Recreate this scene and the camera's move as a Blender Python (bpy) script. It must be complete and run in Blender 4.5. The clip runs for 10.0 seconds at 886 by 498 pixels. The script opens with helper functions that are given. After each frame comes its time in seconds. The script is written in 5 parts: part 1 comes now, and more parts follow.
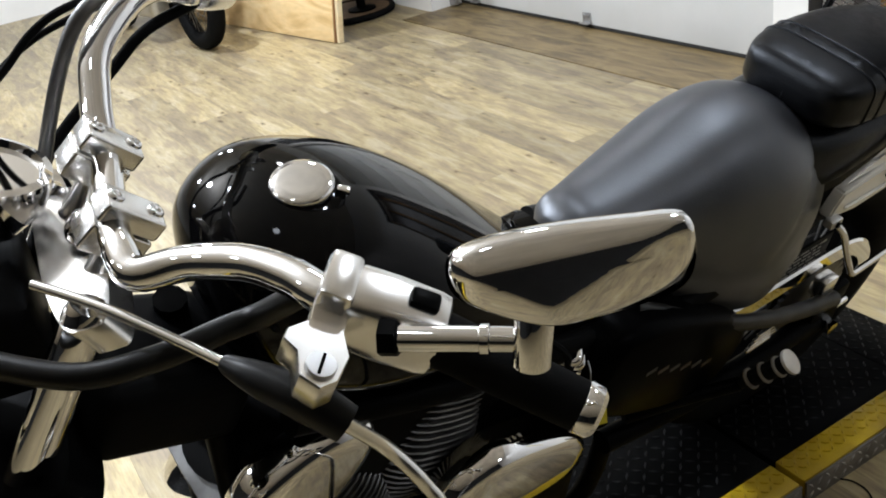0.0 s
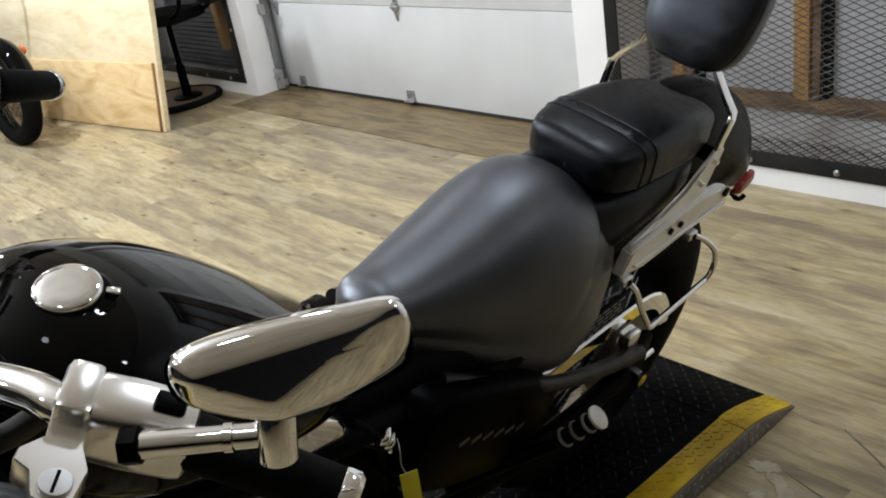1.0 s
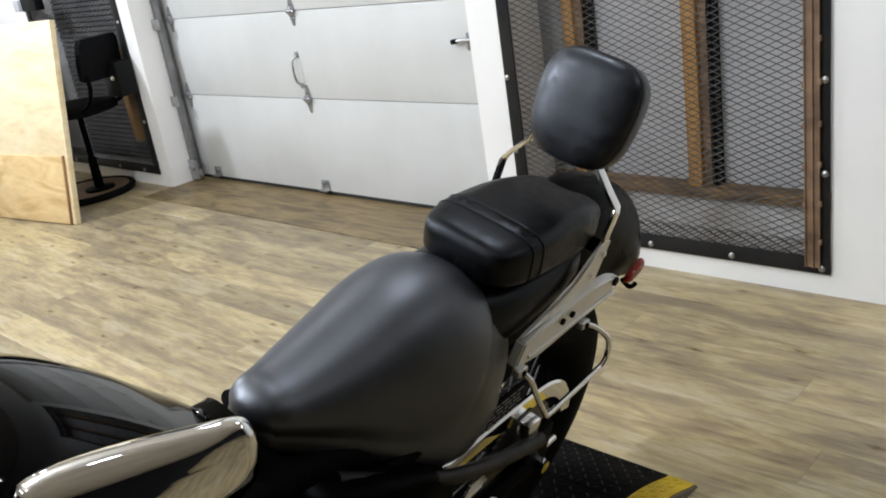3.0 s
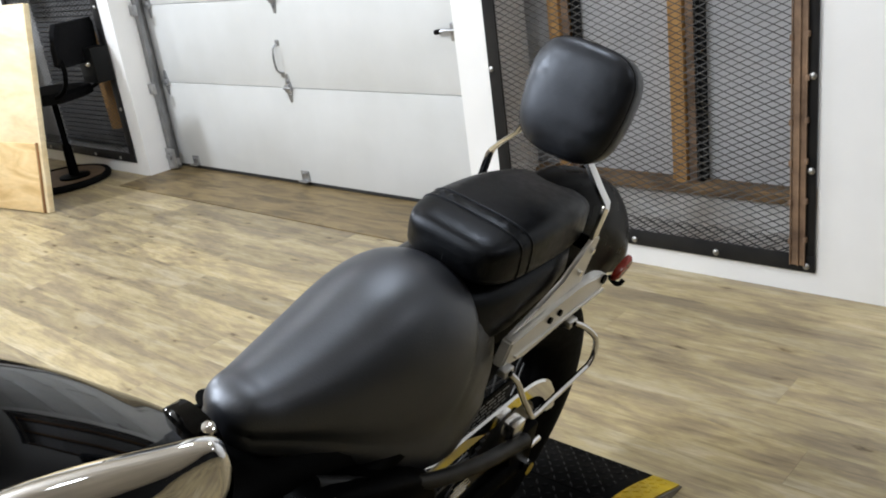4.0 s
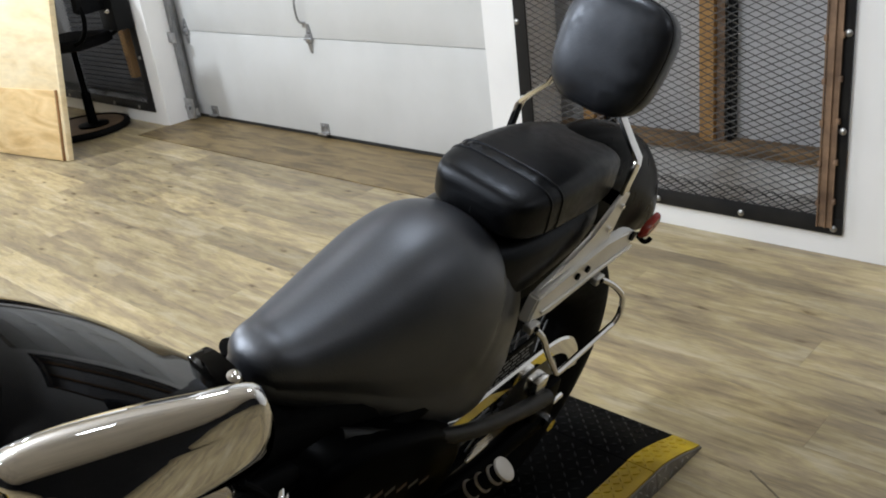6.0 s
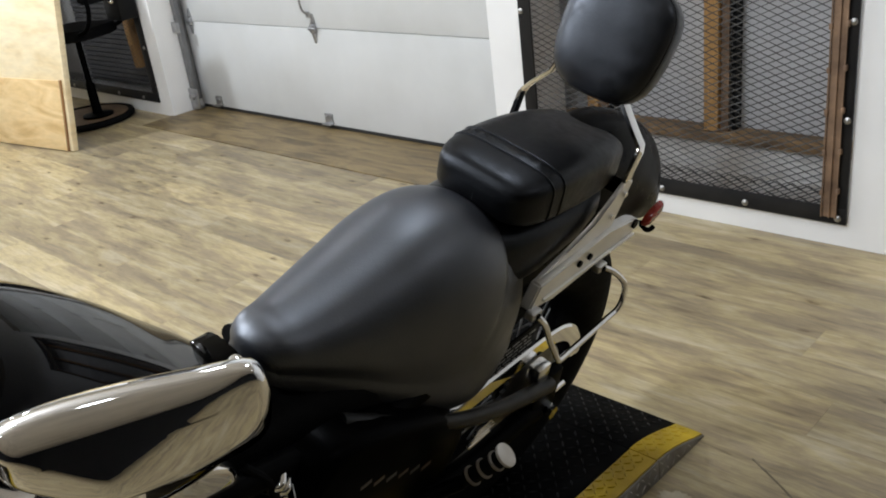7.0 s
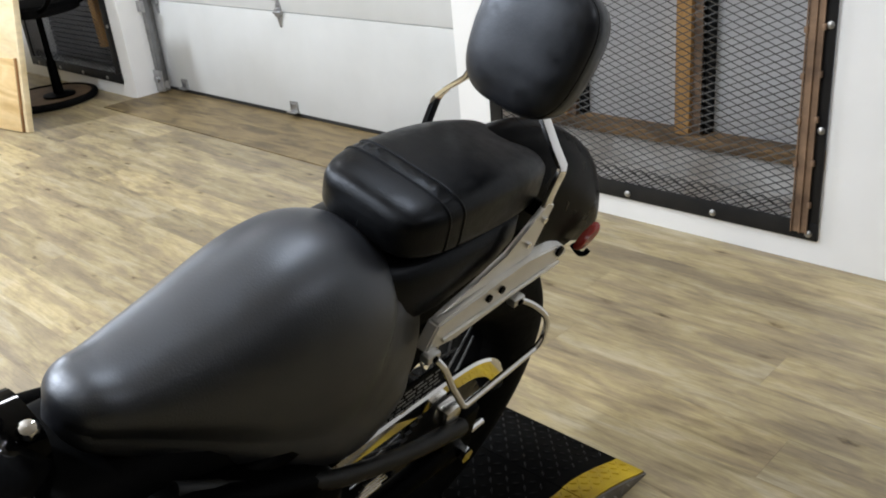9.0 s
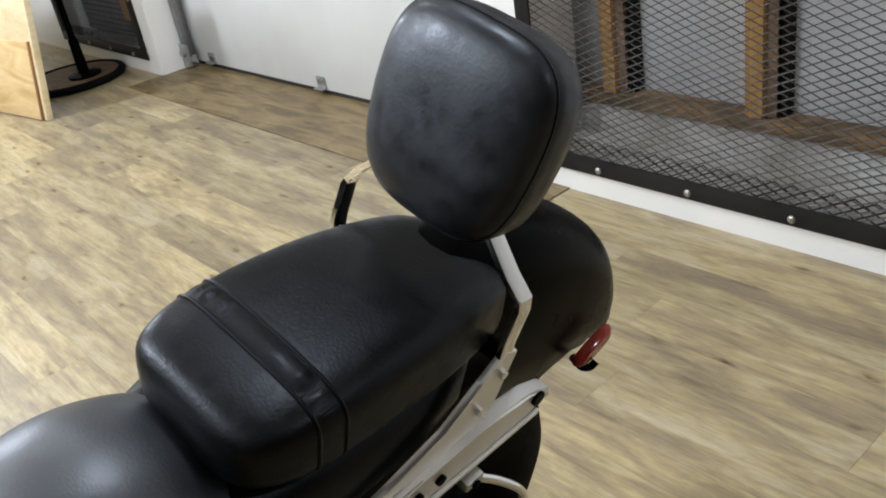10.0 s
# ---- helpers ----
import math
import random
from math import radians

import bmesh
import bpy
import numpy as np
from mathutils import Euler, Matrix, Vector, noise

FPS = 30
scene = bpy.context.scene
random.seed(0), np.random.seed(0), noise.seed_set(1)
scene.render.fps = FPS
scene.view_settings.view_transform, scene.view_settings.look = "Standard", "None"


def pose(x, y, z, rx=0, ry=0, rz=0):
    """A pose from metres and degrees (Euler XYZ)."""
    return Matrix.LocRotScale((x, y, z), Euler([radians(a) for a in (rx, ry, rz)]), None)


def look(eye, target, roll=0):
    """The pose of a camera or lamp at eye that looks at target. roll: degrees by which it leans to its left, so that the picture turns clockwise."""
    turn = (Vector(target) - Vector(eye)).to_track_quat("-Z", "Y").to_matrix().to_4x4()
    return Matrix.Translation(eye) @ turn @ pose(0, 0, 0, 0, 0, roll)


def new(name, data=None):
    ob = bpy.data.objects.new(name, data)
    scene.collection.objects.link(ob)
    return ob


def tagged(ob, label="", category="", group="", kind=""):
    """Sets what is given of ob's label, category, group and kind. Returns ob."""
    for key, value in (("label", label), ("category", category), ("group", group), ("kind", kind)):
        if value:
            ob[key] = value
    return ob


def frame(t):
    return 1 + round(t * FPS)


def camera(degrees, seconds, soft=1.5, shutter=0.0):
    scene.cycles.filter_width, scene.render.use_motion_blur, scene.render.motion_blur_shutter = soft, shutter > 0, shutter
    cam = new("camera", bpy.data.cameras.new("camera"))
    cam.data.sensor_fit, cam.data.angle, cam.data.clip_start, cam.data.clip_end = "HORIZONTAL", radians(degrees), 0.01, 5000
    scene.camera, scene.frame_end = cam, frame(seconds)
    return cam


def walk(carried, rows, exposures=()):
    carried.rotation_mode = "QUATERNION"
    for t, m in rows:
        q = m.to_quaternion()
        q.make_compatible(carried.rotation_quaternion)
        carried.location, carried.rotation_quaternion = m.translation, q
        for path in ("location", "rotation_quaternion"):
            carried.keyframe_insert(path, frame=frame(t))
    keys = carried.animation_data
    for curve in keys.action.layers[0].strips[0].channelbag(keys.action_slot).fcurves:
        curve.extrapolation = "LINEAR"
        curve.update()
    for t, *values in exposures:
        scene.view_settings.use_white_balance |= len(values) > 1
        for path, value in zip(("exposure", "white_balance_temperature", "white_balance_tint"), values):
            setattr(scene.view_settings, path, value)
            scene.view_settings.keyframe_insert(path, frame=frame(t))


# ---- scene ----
cam = camera(52.6, 10.0, soft=1.9)
PATH = [
    (0, (0.885, 2.308, 1.262), (-0.69, 3.12, 0.335), -10.3),
    (0.5, (0.904, 2.333, 1.263), (-0.593, 3.317, 0.375), -9.7),
    (1, (0.932, 2.358, 1.265), (-0.494, 3.488, 0.434), -9.9),
    (1.5, (0.959, 2.378, 1.274), (-0.418, 3.599, 0.491), -10.4),
    (2, (0.982, 2.374, 1.289), (-0.398, 3.637, 0.582), -10.8),
    (2.5, (0.987, 2.37, 1.291), (-0.376, 3.664, 0.609), -9.8),
    (4, (0.943, 2.404, 1.279), (-0.361, 3.743, 0.568), -7.9),
    (4.5, (0.919, 2.41, 1.271), (-0.388, 3.719, 0.51), -7.2),
    (5, (0.915, 2.416, 1.265), (-0.368, 3.732, 0.478), -7.6),
    (5.5, (0.913, 2.409, 1.268), (-0.391, 3.706, 0.482), -7.4),
    (7, (0.92, 2.405, 1.26), (-0.397, 3.674, 0.449), -7.4),
    (7.5, (0.908, 2.392, 1.26), (-0.399, 3.662, 0.438), -6.6),
    (8, (0.902, 2.347, 1.254), (-0.382, 3.613, 0.387), -5.4),
    (8.5, (0.906, 2.378, 1.233), (-0.206, 3.743, 0.285), -5.1),
    (9, (0.898, 2.633, 1.233), (-0.402, 3.897, 0.39), -5.7),
    (9.5, (0.822, 2.846, 1.219), (-0.515, 4.018, 0.303), -7.6),
    (10, (0.685, 3.107, 1.228), (-0.712, 4.184, 0.285), -10.2),
]
EXPOSURE = ((0, 0.11), (1, -0.05), (1.5, -0.13), (2, -0.06), (2.5, -0.10), (4, 0.04), (5, 0.03), (5.5, -0.07), (7, -0.18), (7.6, -0.14), (8.5, 0.04), (9, 0.02), (10, 0.02))
walk(cam, [(t, look(eye, target, roll)) for t, eye, target, roll in PATH], [(t, stops, 6330, 11) for t, stops in EXPOSURE])

# ---- world and lamps ----
world = bpy.data.worlds.new("room_dark")
scene.world = world
world.use_nodes = True
world.node_tree.nodes["Background"].inputs[0].default_value = (0.9, 0.95, 1.0, 1)
world.node_tree.nodes["Background"].inputs[1].default_value = 0.004


def ceiling_lamp(x, y, watts, size=0.075, z=2.5, colour=(1.0, 0.955, 0.89), bare=False):
    """A downlight, or a bare bulb that lights the ceiling too."""
    data = bpy.data.lights.new("ceiling_lamp", "POINT" if bare else "SPOT")
    if not bare:
        data.spot_size, data.spot_blend = radians(166), 0.3
    data.shadow_soft_size, data.energy, data.color = size, watts * 2.4, colour
    ob = new("ceiling_lamp", data)
    ob.location = (x, y, z)
    return ob


COOL, WARM = (0.86, 0.925, 1.0), (0.93, 0.955, 1.0)
for lx, ly, lw, lc in ((-4.4, 3.3, 88, COOL), (-1.3, 3.72, 8, WARM), (0.57, 2.19, 2, COOL), (-0.76, 2.1, 23, COOL), (-1.4, 0.0, 10, COOL), (-0.4, 0.8, 3.5, COOL),
                       (-3.0, 0.3, 14, COOL), (2.2, 4.2, 9, WARM), (0.02, 3.88, 18, COOL), (-6.0, 3.2, 30, COOL)):
    ceiling_lamp(lx, ly, lw, colour=lc)
for lx, ly, lw in ((-1.5, 1.87, 66), (-2.9, 1.7, 22)):
    ceiling_lamp(lx, ly, lw, z=2.35, colour=COOL, bare=True)

# ---- materials ----


def nodes_of(name):
    m = bpy.data.materials.new(name)
    m.use_nodes = True
    nt = m.node_tree
    return m, nt, nt.nodes["Principled BSDF"], nt.nodes.new, nt.links.new


def surf(name, c1, c2=None, rough=0.5, metal=0.0, scale=6.0, stretch=(1, 1, 1), bump=0.0, grain=150.0, rough_var=0.12,
         coat=0.0, spec=0.5, contrast=0.35, detail=4.0, tint=None):
    """Two tones mixed by a broad noise, gloss that wanders, fine relief."""
    m, nt, b, node, link = nodes_of(name)
    c2 = c2 or tuple(v * 0.75 for v in c1)
    tc, mp = node("ShaderNodeTexCoord"), node("ShaderNodeMapping")
    mp.inputs["Scale"].default_value = stretch
    link(tc.outputs["Object"], mp.inputs["Vector"])
    n1 = node("ShaderNodeTexNoise")
    n1.inputs["Scale"].default_value, n1.inputs["Detail"].default_value = scale, detail
    link(mp.outputs[0], n1.inputs["Vector"])
    ramp = node("ShaderNodeValToRGB")
    ramp.color_ramp.elements[0].position, ramp.color_ramp.elements[1].position = 0.5 - contrast / 2, 0.5 + contrast / 2
    ramp.color_ramp.elements[0].color, ramp.color_ramp.elements[1].color = (*c2, 1), (*c1, 1)
    link(n1.outputs["Fac"], ramp.inputs[0])
    link(ramp.outputs[0], b.inputs["Base Color"])
    n2 = node("ShaderNodeTexNoise")
    n2.inputs["Scale"].default_value, n2.inputs["Detail"].default_value = scale * 3.7, 5
    link(mp.outputs[0], n2.inputs["Vector"])
    mr = node("ShaderNodeMapRange")
    mr.inputs["To Min"].default_value, mr.inputs["To Max"].default_value = max(0.02, rough - rough_var), min(1, rough + rough_var)
    link(n2.outputs["Fac"], mr.inputs["Value"])
    link(mr.outputs[0], b.inputs["Roughness"])
    b.inputs["Metallic"].default_value, b.inputs["Coat Weight"].default_value = metal, coat
    b.inputs["Specular IOR Level"].default_value = spec
    if tint:
        b.inputs["Specular Tint"].default_value = (*tint, 1)
    if bump:
        n3, bp = node("ShaderNodeTexNoise"), node("ShaderNodeBump")
        n3.inputs["Scale"].default_value, n3.inputs["Detail"].default_value = grain, 3
        link(mp.outputs[0], n3.inputs["Vector"])
        bp.inputs["Strength"].default_value, bp.inputs["Distance"].default_value = bump, 0.002
        link(n3.outputs["Fac"], bp.inputs["Height"])
        link(bp.outputs[0], b.inputs["Normal"])
    return m


def timber(name, pale, dark, grey, along=(0.9, 9.0, 9.0), rough=0.45, knots=True, warp=1.2, scale=1.6, by_piece=True, figure=0.55):
    """Printed or sawn board: long streaks along x, knots, fine grain; each piece shifted by its own random number."""
    m, nt, b, node, link = nodes_of(name)
    tc, mp, info = node("ShaderNodeTexCoord"), node("ShaderNodeMapping"), node("ShaderNodeObjectInfo")
    mul, add = node("ShaderNodeVectorMath"), node("ShaderNodeVectorMath")
    mul.operation, add.operation = "MULTIPLY", "ADD"
    mul.inputs[1].default_value = (37.0, 91.0, 13.0) if by_piece else (0, 0, 0)
    link(info.outputs["Random"], mul.inputs[0])
    link(tc.outputs["Object"], mp.inputs["Vector"])
    mp.inputs["Scale"].default_value = along
    link(mp.outputs[0], add.inputs[0])
    link(mul.outputs[0], add.inputs[1])
    big = node("ShaderNodeTexNoise")
    big.inputs["Scale"].default_value, big.inputs["Detail"].default_value = scale, 6
    big.inputs["Distortion"].default_value = warp
    link(add.outputs[0], big.inputs["Vector"])
    r1 = node("ShaderNodeValToRGB")
    e = r1.color_ramp.elements
    e[0].position, e[1].position = 0.34, 0.64
    e[0].color, e[1].color = (*grey, 1), (*pale, 1)
    mid = r1.color_ramp.elements.new(0.48)
    mid.color = (*dark, 1)
    link(big.outputs["Fac"], r1.inputs[0])
    fine = node("ShaderNodeTexNoise")
    fine.inputs["Scale"].default_value, fine.inputs["Detail"].default_value = scale * 9, 7
    fine.inputs["Distortion"].default_value = 0.4
    link(add.outputs[0], fine.inputs["Vector"])
    r2 = node("ShaderNodeValToRGB")
    r2.color_ramp.elements[0].position, r2.color_ramp.elements[1].position = 0.3, 0.72
    r2.color_ramp.elements[0].color, r2.color_ramp.elements[1].color = (0.62, 0.58, 0.52, 1), (1.08, 1.06, 1.02, 1)
    link(fine.outputs["Fac"], r2.inputs[0])
    mix = node("ShaderNodeMix")
    mix.data_type, mix.blend_type = "RGBA", "MULTIPLY"
    mix.inputs[0].default_value = figure
    link(r1.outputs[0], mix.inputs[6])
    link(r2.outputs[0], mix.inputs[7])
    last = mix.outputs[2]
    if knots:
        vo, lt = node("ShaderNodeTexVoronoi"), node("ShaderNodeValToRGB")
        vm = node("ShaderNodeMapping")
        vm.inputs["Scale"].default_value = (1.0, 2.2, 1.0)
        link(tc.outputs["Object"], vm.inputs["Vector"])
        va = node("ShaderNodeVectorMath")
        va.operation = "ADD"
        link(vm.outputs[0], va.inputs[0])
        link(mul.outputs[0], va.inputs[1])
        vo.inputs["Scale"].default_value = 3.4
        link(va.outputs[0], vo.inputs["Vector"])
        lt.color_ramp.elements[0].position, lt.color_ramp.elements[1].position = 0.025, 0.075
        lt.color_ramp.elements[0].color, lt.color_ramp.elements[1].color = (0.3, 0.24, 0.17, 1), (1, 1, 1, 1)
        link(vo.outputs["Distance"], lt.inputs[0])
        mk = node("ShaderNodeMix")
        mk.data_type, mk.blend_type = "RGBA", "MULTIPLY"
        mk.inputs[0].default_value = 0.8
        link(last, mk.inputs[6])
        link(lt.outputs[0], mk.inputs[7])
        last = mk.outputs[2]
    link(last, b.inputs["Base Color"])
    mr = node("ShaderNodeMapRange")
    mr.inputs["To Min"].default_value, mr.inputs["To Max"].default_value = rough - 0.08, rough + 0.12
    link(fine.outputs["Fac"], mr.inputs["Value"])
    link(mr.outputs[0], b.inputs["Roughness"])
    bp = node("ShaderNodeBump")
    bp.inputs["Strength"].default_value, bp.inputs["Distance"].default_value = 0.25, 0.001
    link(fine.outputs["Fac"], bp.inputs["Height"])
    link(bp.outputs[0], b.inputs["Normal"])
    return m




def vinyl():
    """Wood print on vinyl planks: soft grey-brown streaks on a yellow ground, small dark knots, each plank with its own tone."""
    m, nt, b, node, link = nodes_of("vinyl_plank")

    def noise(vec, scale, detail=3.0, warp=0.0, rough=0.5):
        n = node("ShaderNodeTexNoise")
        n.inputs["Scale"].default_value, n.inputs["Detail"].default_value = scale, detail
        n.inputs["Distortion"].default_value, n.inputs["Roughness"].default_value = warp, rough
        link(vec, n.inputs["Vector"])
        return n.outputs["Fac"]

    def ramp(fac, *stops):
        r = node("ShaderNodeValToRGB")
        e = r.color_ramp.elements
        while len(e) < len(stops):
            e.new(0.5)
        for k, (p, c) in enumerate(stops):
            e[k].position, e[k].color = p, (*c, 1) if len(c) == 3 else c
        link(fac, r.inputs[0])
        return r.outputs[0]

    def blend(kind, fac, one, two):
        n = node("ShaderNodeMix")
        n.data_type, n.blend_type = "RGBA", kind
        if isinstance(fac, float):
            n.inputs[0].default_value = fac
        else:
            link(fac, n.inputs[0])
        link(one, n.inputs[6])
        link(two, n.inputs[7])
        return n.outputs[2]

    tc, info, mul = node("ShaderNodeTexCoord"), node("ShaderNodeObjectInfo"), node("ShaderNodeVectorMath")
    mul.operation = "MULTIPLY"
    mul.inputs[1].default_value = (37.0, 91.0, 13.0)
    link(info.outputs["Random"], mul.inputs[0])

    def coords(sx, sy):
        mp, ad = node("ShaderNodeMapping"), node("ShaderNodeVectorMath")
        mp.inputs["Scale"].default_value = (sx, sy, 1)
        ad.operation = "ADD"
        link(tc.outputs["Object"], mp.inputs["Vector"])
        link(mp.outputs[0], ad.inputs[0])
        link(mul.outputs[0], ad.inputs[1])
        return ad.outputs[0]

    broad = noise(coords(1.9, 9.5), 1.6, 7, 0.5, 0.62)
    streak = noise(coords(3.2, 30.0), 1.3, 7, 0.7, 0.62)
    grain = noise(coords(9.0, 150.0), 1.6, 4, 0.2)
    ground = ramp(broad, (0.35, (0.270, 0.221, 0.150)), (0.45, (0.335, 0.272, 0.176)), (0.53, (0.425, 0.353, 0.205)), (0.64, (0.475, 0.412, 0.290)))
    dark = ramp(streak, (0.30, (0.67, 0.65, 0.62)), (0.46, (0.96, 0.955, 0.945)), (0.68, (1.06, 1.06, 1.05)))
    c = blend("MULTIPLY", 1.0, ground, dark)
    patch = noise(coords(10.0, 40.0), 1.5, 8, 0.8, 0.7)
    c = blend("MULTIPLY", 1.0, c, ramp(patch, (0.34, (0.85, 0.84, 0.83)), (0.50, (0.99, 0.99, 0.98)), (0.66, (1.05, 1.05, 1.04))))
    c = blend("MULTIPLY", 0.5, c, ramp(grain, (0.32, (0.72, 0.70, 0.66)), (0.62, (1.08, 1.07, 1.05))))
    vo, wob, wadd = node("ShaderNodeTexVoronoi"), node("ShaderNodeTexNoise"), node("ShaderNodeVectorMath")
    vo.voronoi_dimensions = "2D"
    vo.inputs["Scale"].default_value = 1.0
    wob.inputs["Scale"].default_value, wob.inputs["Detail"].default_value = 9.0, 4
    wadd.operation = "MULTIPLY_ADD"
    link(coords(4.2, 11.0), wob.inputs["Vector"])
    link(wob.outputs["Color"], wadd.inputs[0])
    wadd.inputs[1].default_value = (0.16, 0.16, 0.0)
    link(coords(3.0, 7.5), wadd.inputs[2])
    link(wadd.outputs[0], vo.inputs["Vector"])
    knot = ramp(vo.outputs["Distance"], (0.015, (0.30, 0.26, 0.21)), (0.045, (0.62, 0.58, 0.52)), (0.075, (0.88, 0.86, 0.83)), (0.12, (1.0, 1.0, 1.0)))
    pick = ramp(vo.outputs["Color"], (0.40, (0, 0, 0)), (0.66, (1, 1, 1)))
    c = blend("MULTIPLY", pick, c, knot)
    tone = ramp(info.outputs["Random"], (0.0, (0.75, 0.735, 0.72)), (0.30, (0.95, 0.94, 0.92)), (0.7, (1.02, 1.01, 0.98)), (1.0, (1.16, 1.13, 1.04)))
    c = blend("MULTIPLY", 1.0, c, tone)
    link(c, b.inputs["Base Color"])
    mr = node("ShaderNodeMapRange")
    mr.inputs["To Min"].default_value, mr.inputs["To Max"].default_value = 0.35, 0.54
    link(broad, mr.inputs["Value"])
    link(mr.outputs[0], b.inputs["Roughness"])
    b.inputs["Specular IOR Level"].default_value = 0.5
    bp = node("ShaderNodeBump")
    bp.inputs["Strength"].default_value, bp.inputs["Distance"].default_value = 0.2, 0.0008
    link(grain, bp.inputs["Height"])
    link(bp.outputs[0], b.inputs["Normal"])
    return m


M_VINYL = vinyl()
M_SUB = surf("underlay", (0.06, 0.05, 0.04), rough=0.9)
M_PLYFLOOR = timber("worn_plywood", (0.27, 0.200, 0.096), (0.20, 0.145, 0.068), (0.115, 0.083, 0.042), along=(2.0, 9.0, 9.0), warp=0.9, knots=False, by_piece=False, scale=2.2)
M_PLYKICK = timber("pine_plywood_kick", (0.82, 0.62, 0.34), (0.74, 0.53, 0.26), (0.62, 0.41, 0.18), along=(1.1, 1.1, 3.6), rough=0.55, warp=3.0, knots=False, figure=0.25)
M_PLY = timber("pine_plywood", (0.88, 0.76, 0.52), (0.84, 0.70, 0.45), (0.78, 0.62, 0.36), along=(0.8, 0.8, 3.2), rough=0.55, warp=2.2, knots=False, figure=0.3)
M_PLYEDGE = surf("plywood_edge", (0.34, 0.18, 0.07), (0.22, 0.11, 0.045), rough=0.7, scale=30, stretch=(1, 1, 0.2), bump=0.3)
M_WALL = surf("white_wall_paint", (0.88, 0.87, 0.85), (0.81, 0.80, 0.78), rough=0.6, scale=2.2, bump=0.25, grain=90)
M_CEIL = surf("ceiling_paint", (0.80, 0.75, 0.68), rough=0.8, scale=2)
# near-black in place of an unlit room, so chrome and mirrors reflect dark
M_DIM = surf("unlit_wall_black", (0.006, 0.006, 0.0065), (0.004, 0.004, 0.0045), rough=0.8, scale=1.5)
M_DOOR = surf("door_paint", (0.66, 0.665, 0.655), (0.60, 0.605, 0.59), rough=0.42, scale=3, bump=0.15, grain=60)
M_GALV = surf("galvanised_steel", (0.50, 0.50, 0.50), (0.32, 0.32, 0.33), rough=0.4, metal=0.9, scale=25)
M_TRACK = surf("grey_track", (0.26, 0.26, 0.26), (0.17, 0.17, 0.17), rough=0.5, metal=0.6, scale=12)
M_SEAL = surf("black_seal", (0.02, 0.02, 0.02), rough=0.6)
M_BLACKSTEEL = surf("black_steel", (0.010, 0.010, 0.011), (0.020, 0.019, 0.018), rough=0.5, scale=10, bump=0.2, spec=0.2)
# enamel of box and bracket; also the painted shade in the stud gaps
M_BOX = surf("black_enamel_and_gap_shade", (0.006, 0.006, 0.006), rough=0.5, scale=8, spec=0.15)
M_MESH = surf("expanded_steel", (0.10, 0.098, 0.094), (0.05, 0.045, 0.038), rough=0.5, metal=0.3, scale=9, spec=0.4)
M_BOLT = surf("zinc_bolt", (0.45, 0.44, 0.42), rough=0.42, metal=0.9)
M_RUST = surf("rusty_angle", (0.30, 0.19, 0.115), (0.13, 0.08, 0.05), rough=0.75, scale=14, bump=0.4, grain=80)
M_PLATEWOOD = timber("dirty_plate_wood", (0.36, 0.22, 0.10), (0.24, 0.15, 0.075), (0.10, 0.07, 0.045), along=(1.5, 6, 6), rough=0.7, knots=False, by_piece=False)
M_STUD = timber("stained_stud", (0.62, 0.36, 0.13), (0.52, 0.29, 0.10), (0.40, 0.21, 0.07), along=(6, 6, 0.7), rough=0.6, knots=False, by_piece=False)
M_PANEL = surf("pale_panel", (0.56, 0.56, 0.57), (0.48, 0.48, 0.49), rough=0.7, scale=3)
M_GREYBACK = surf("grey_slat", (0.15, 0.15, 0.155), (0.09, 0.09, 0.095), rough=0.6, scale=5)
M_PAINT = surf("black_gloss_paint", (0.0022, 0.0022, 0.0026), (0.0015, 0.0015, 0.0015), rough=0.045, rough_var=0.02, coat=0.0, scale=3, spec=0.13)
M_LEATHER = surf("black_vinyl", (0.011, 0.0115, 0.014), (0.0065, 0.0068, 0.0085), rough=0.43, rough_var=0.09, scale=7, bump=0.14, grain=420, spec=1.0, detail=8, tint=(0.86, 0.91, 1.0))
M_LEATHER.node_tree.nodes["Principled BSDF"].inputs["IOR"].default_value = 1.56
M_LEATHER2 = surf("worn_black_vinyl", (0.014, 0.0145, 0.0175), (0.001, 0.001, 0.0014), rough=0.42, rough_var=0.22, scale=17, bump=0.09, grain=300, spec=0.50, detail=9, contrast=0.3, tint=(0.84, 0.90, 1.0))
M_LEATHER3 = surf("matt_black_vinyl", (0.002, 0.002, 0.0023), (0.0007, 0.0007, 0.0008), rough=0.38, rough_var=0.17, scale=18, bump=0.16, grain=320, spec=0.24, detail=8, tint=(0.84, 0.90, 1.0))
M_SATIN = surf("satin_black_plastic", (0.0018, 0.0018, 0.0018), rough=0.42, scale=10, spec=0.025)
M_FENDER = surf("fender_black", (0.0008, 0.0008, 0.0009), rough=0.28, scale=5, rough_var=0.04, spec=0.025)
M_COVER = surf("side_cover_black", (0.0008, 0.0008, 0.0009), rough=0.32, scale=6, rough_var=0.05, spec=0.012)
M_RUBBER = surf("black_rubber", (0.005, 0.005, 0.005), (0.007, 0.007, 0.007), rough=0.7, scale=20, bump=0.2, spec=0.03)
M_CHROME = surf("chrome", (0.86, 0.86, 0.87), (0.82, 0.82, 0.83), rough=0.045, metal=1.0, rough_var=0.02, scale=12)
M_ALU = surf("satin_aluminium", (0.84, 0.83, 0.81), (0.80, 0.79, 0.77), rough=0.24, metal=1.0, scale=14, rough_var=0.05)
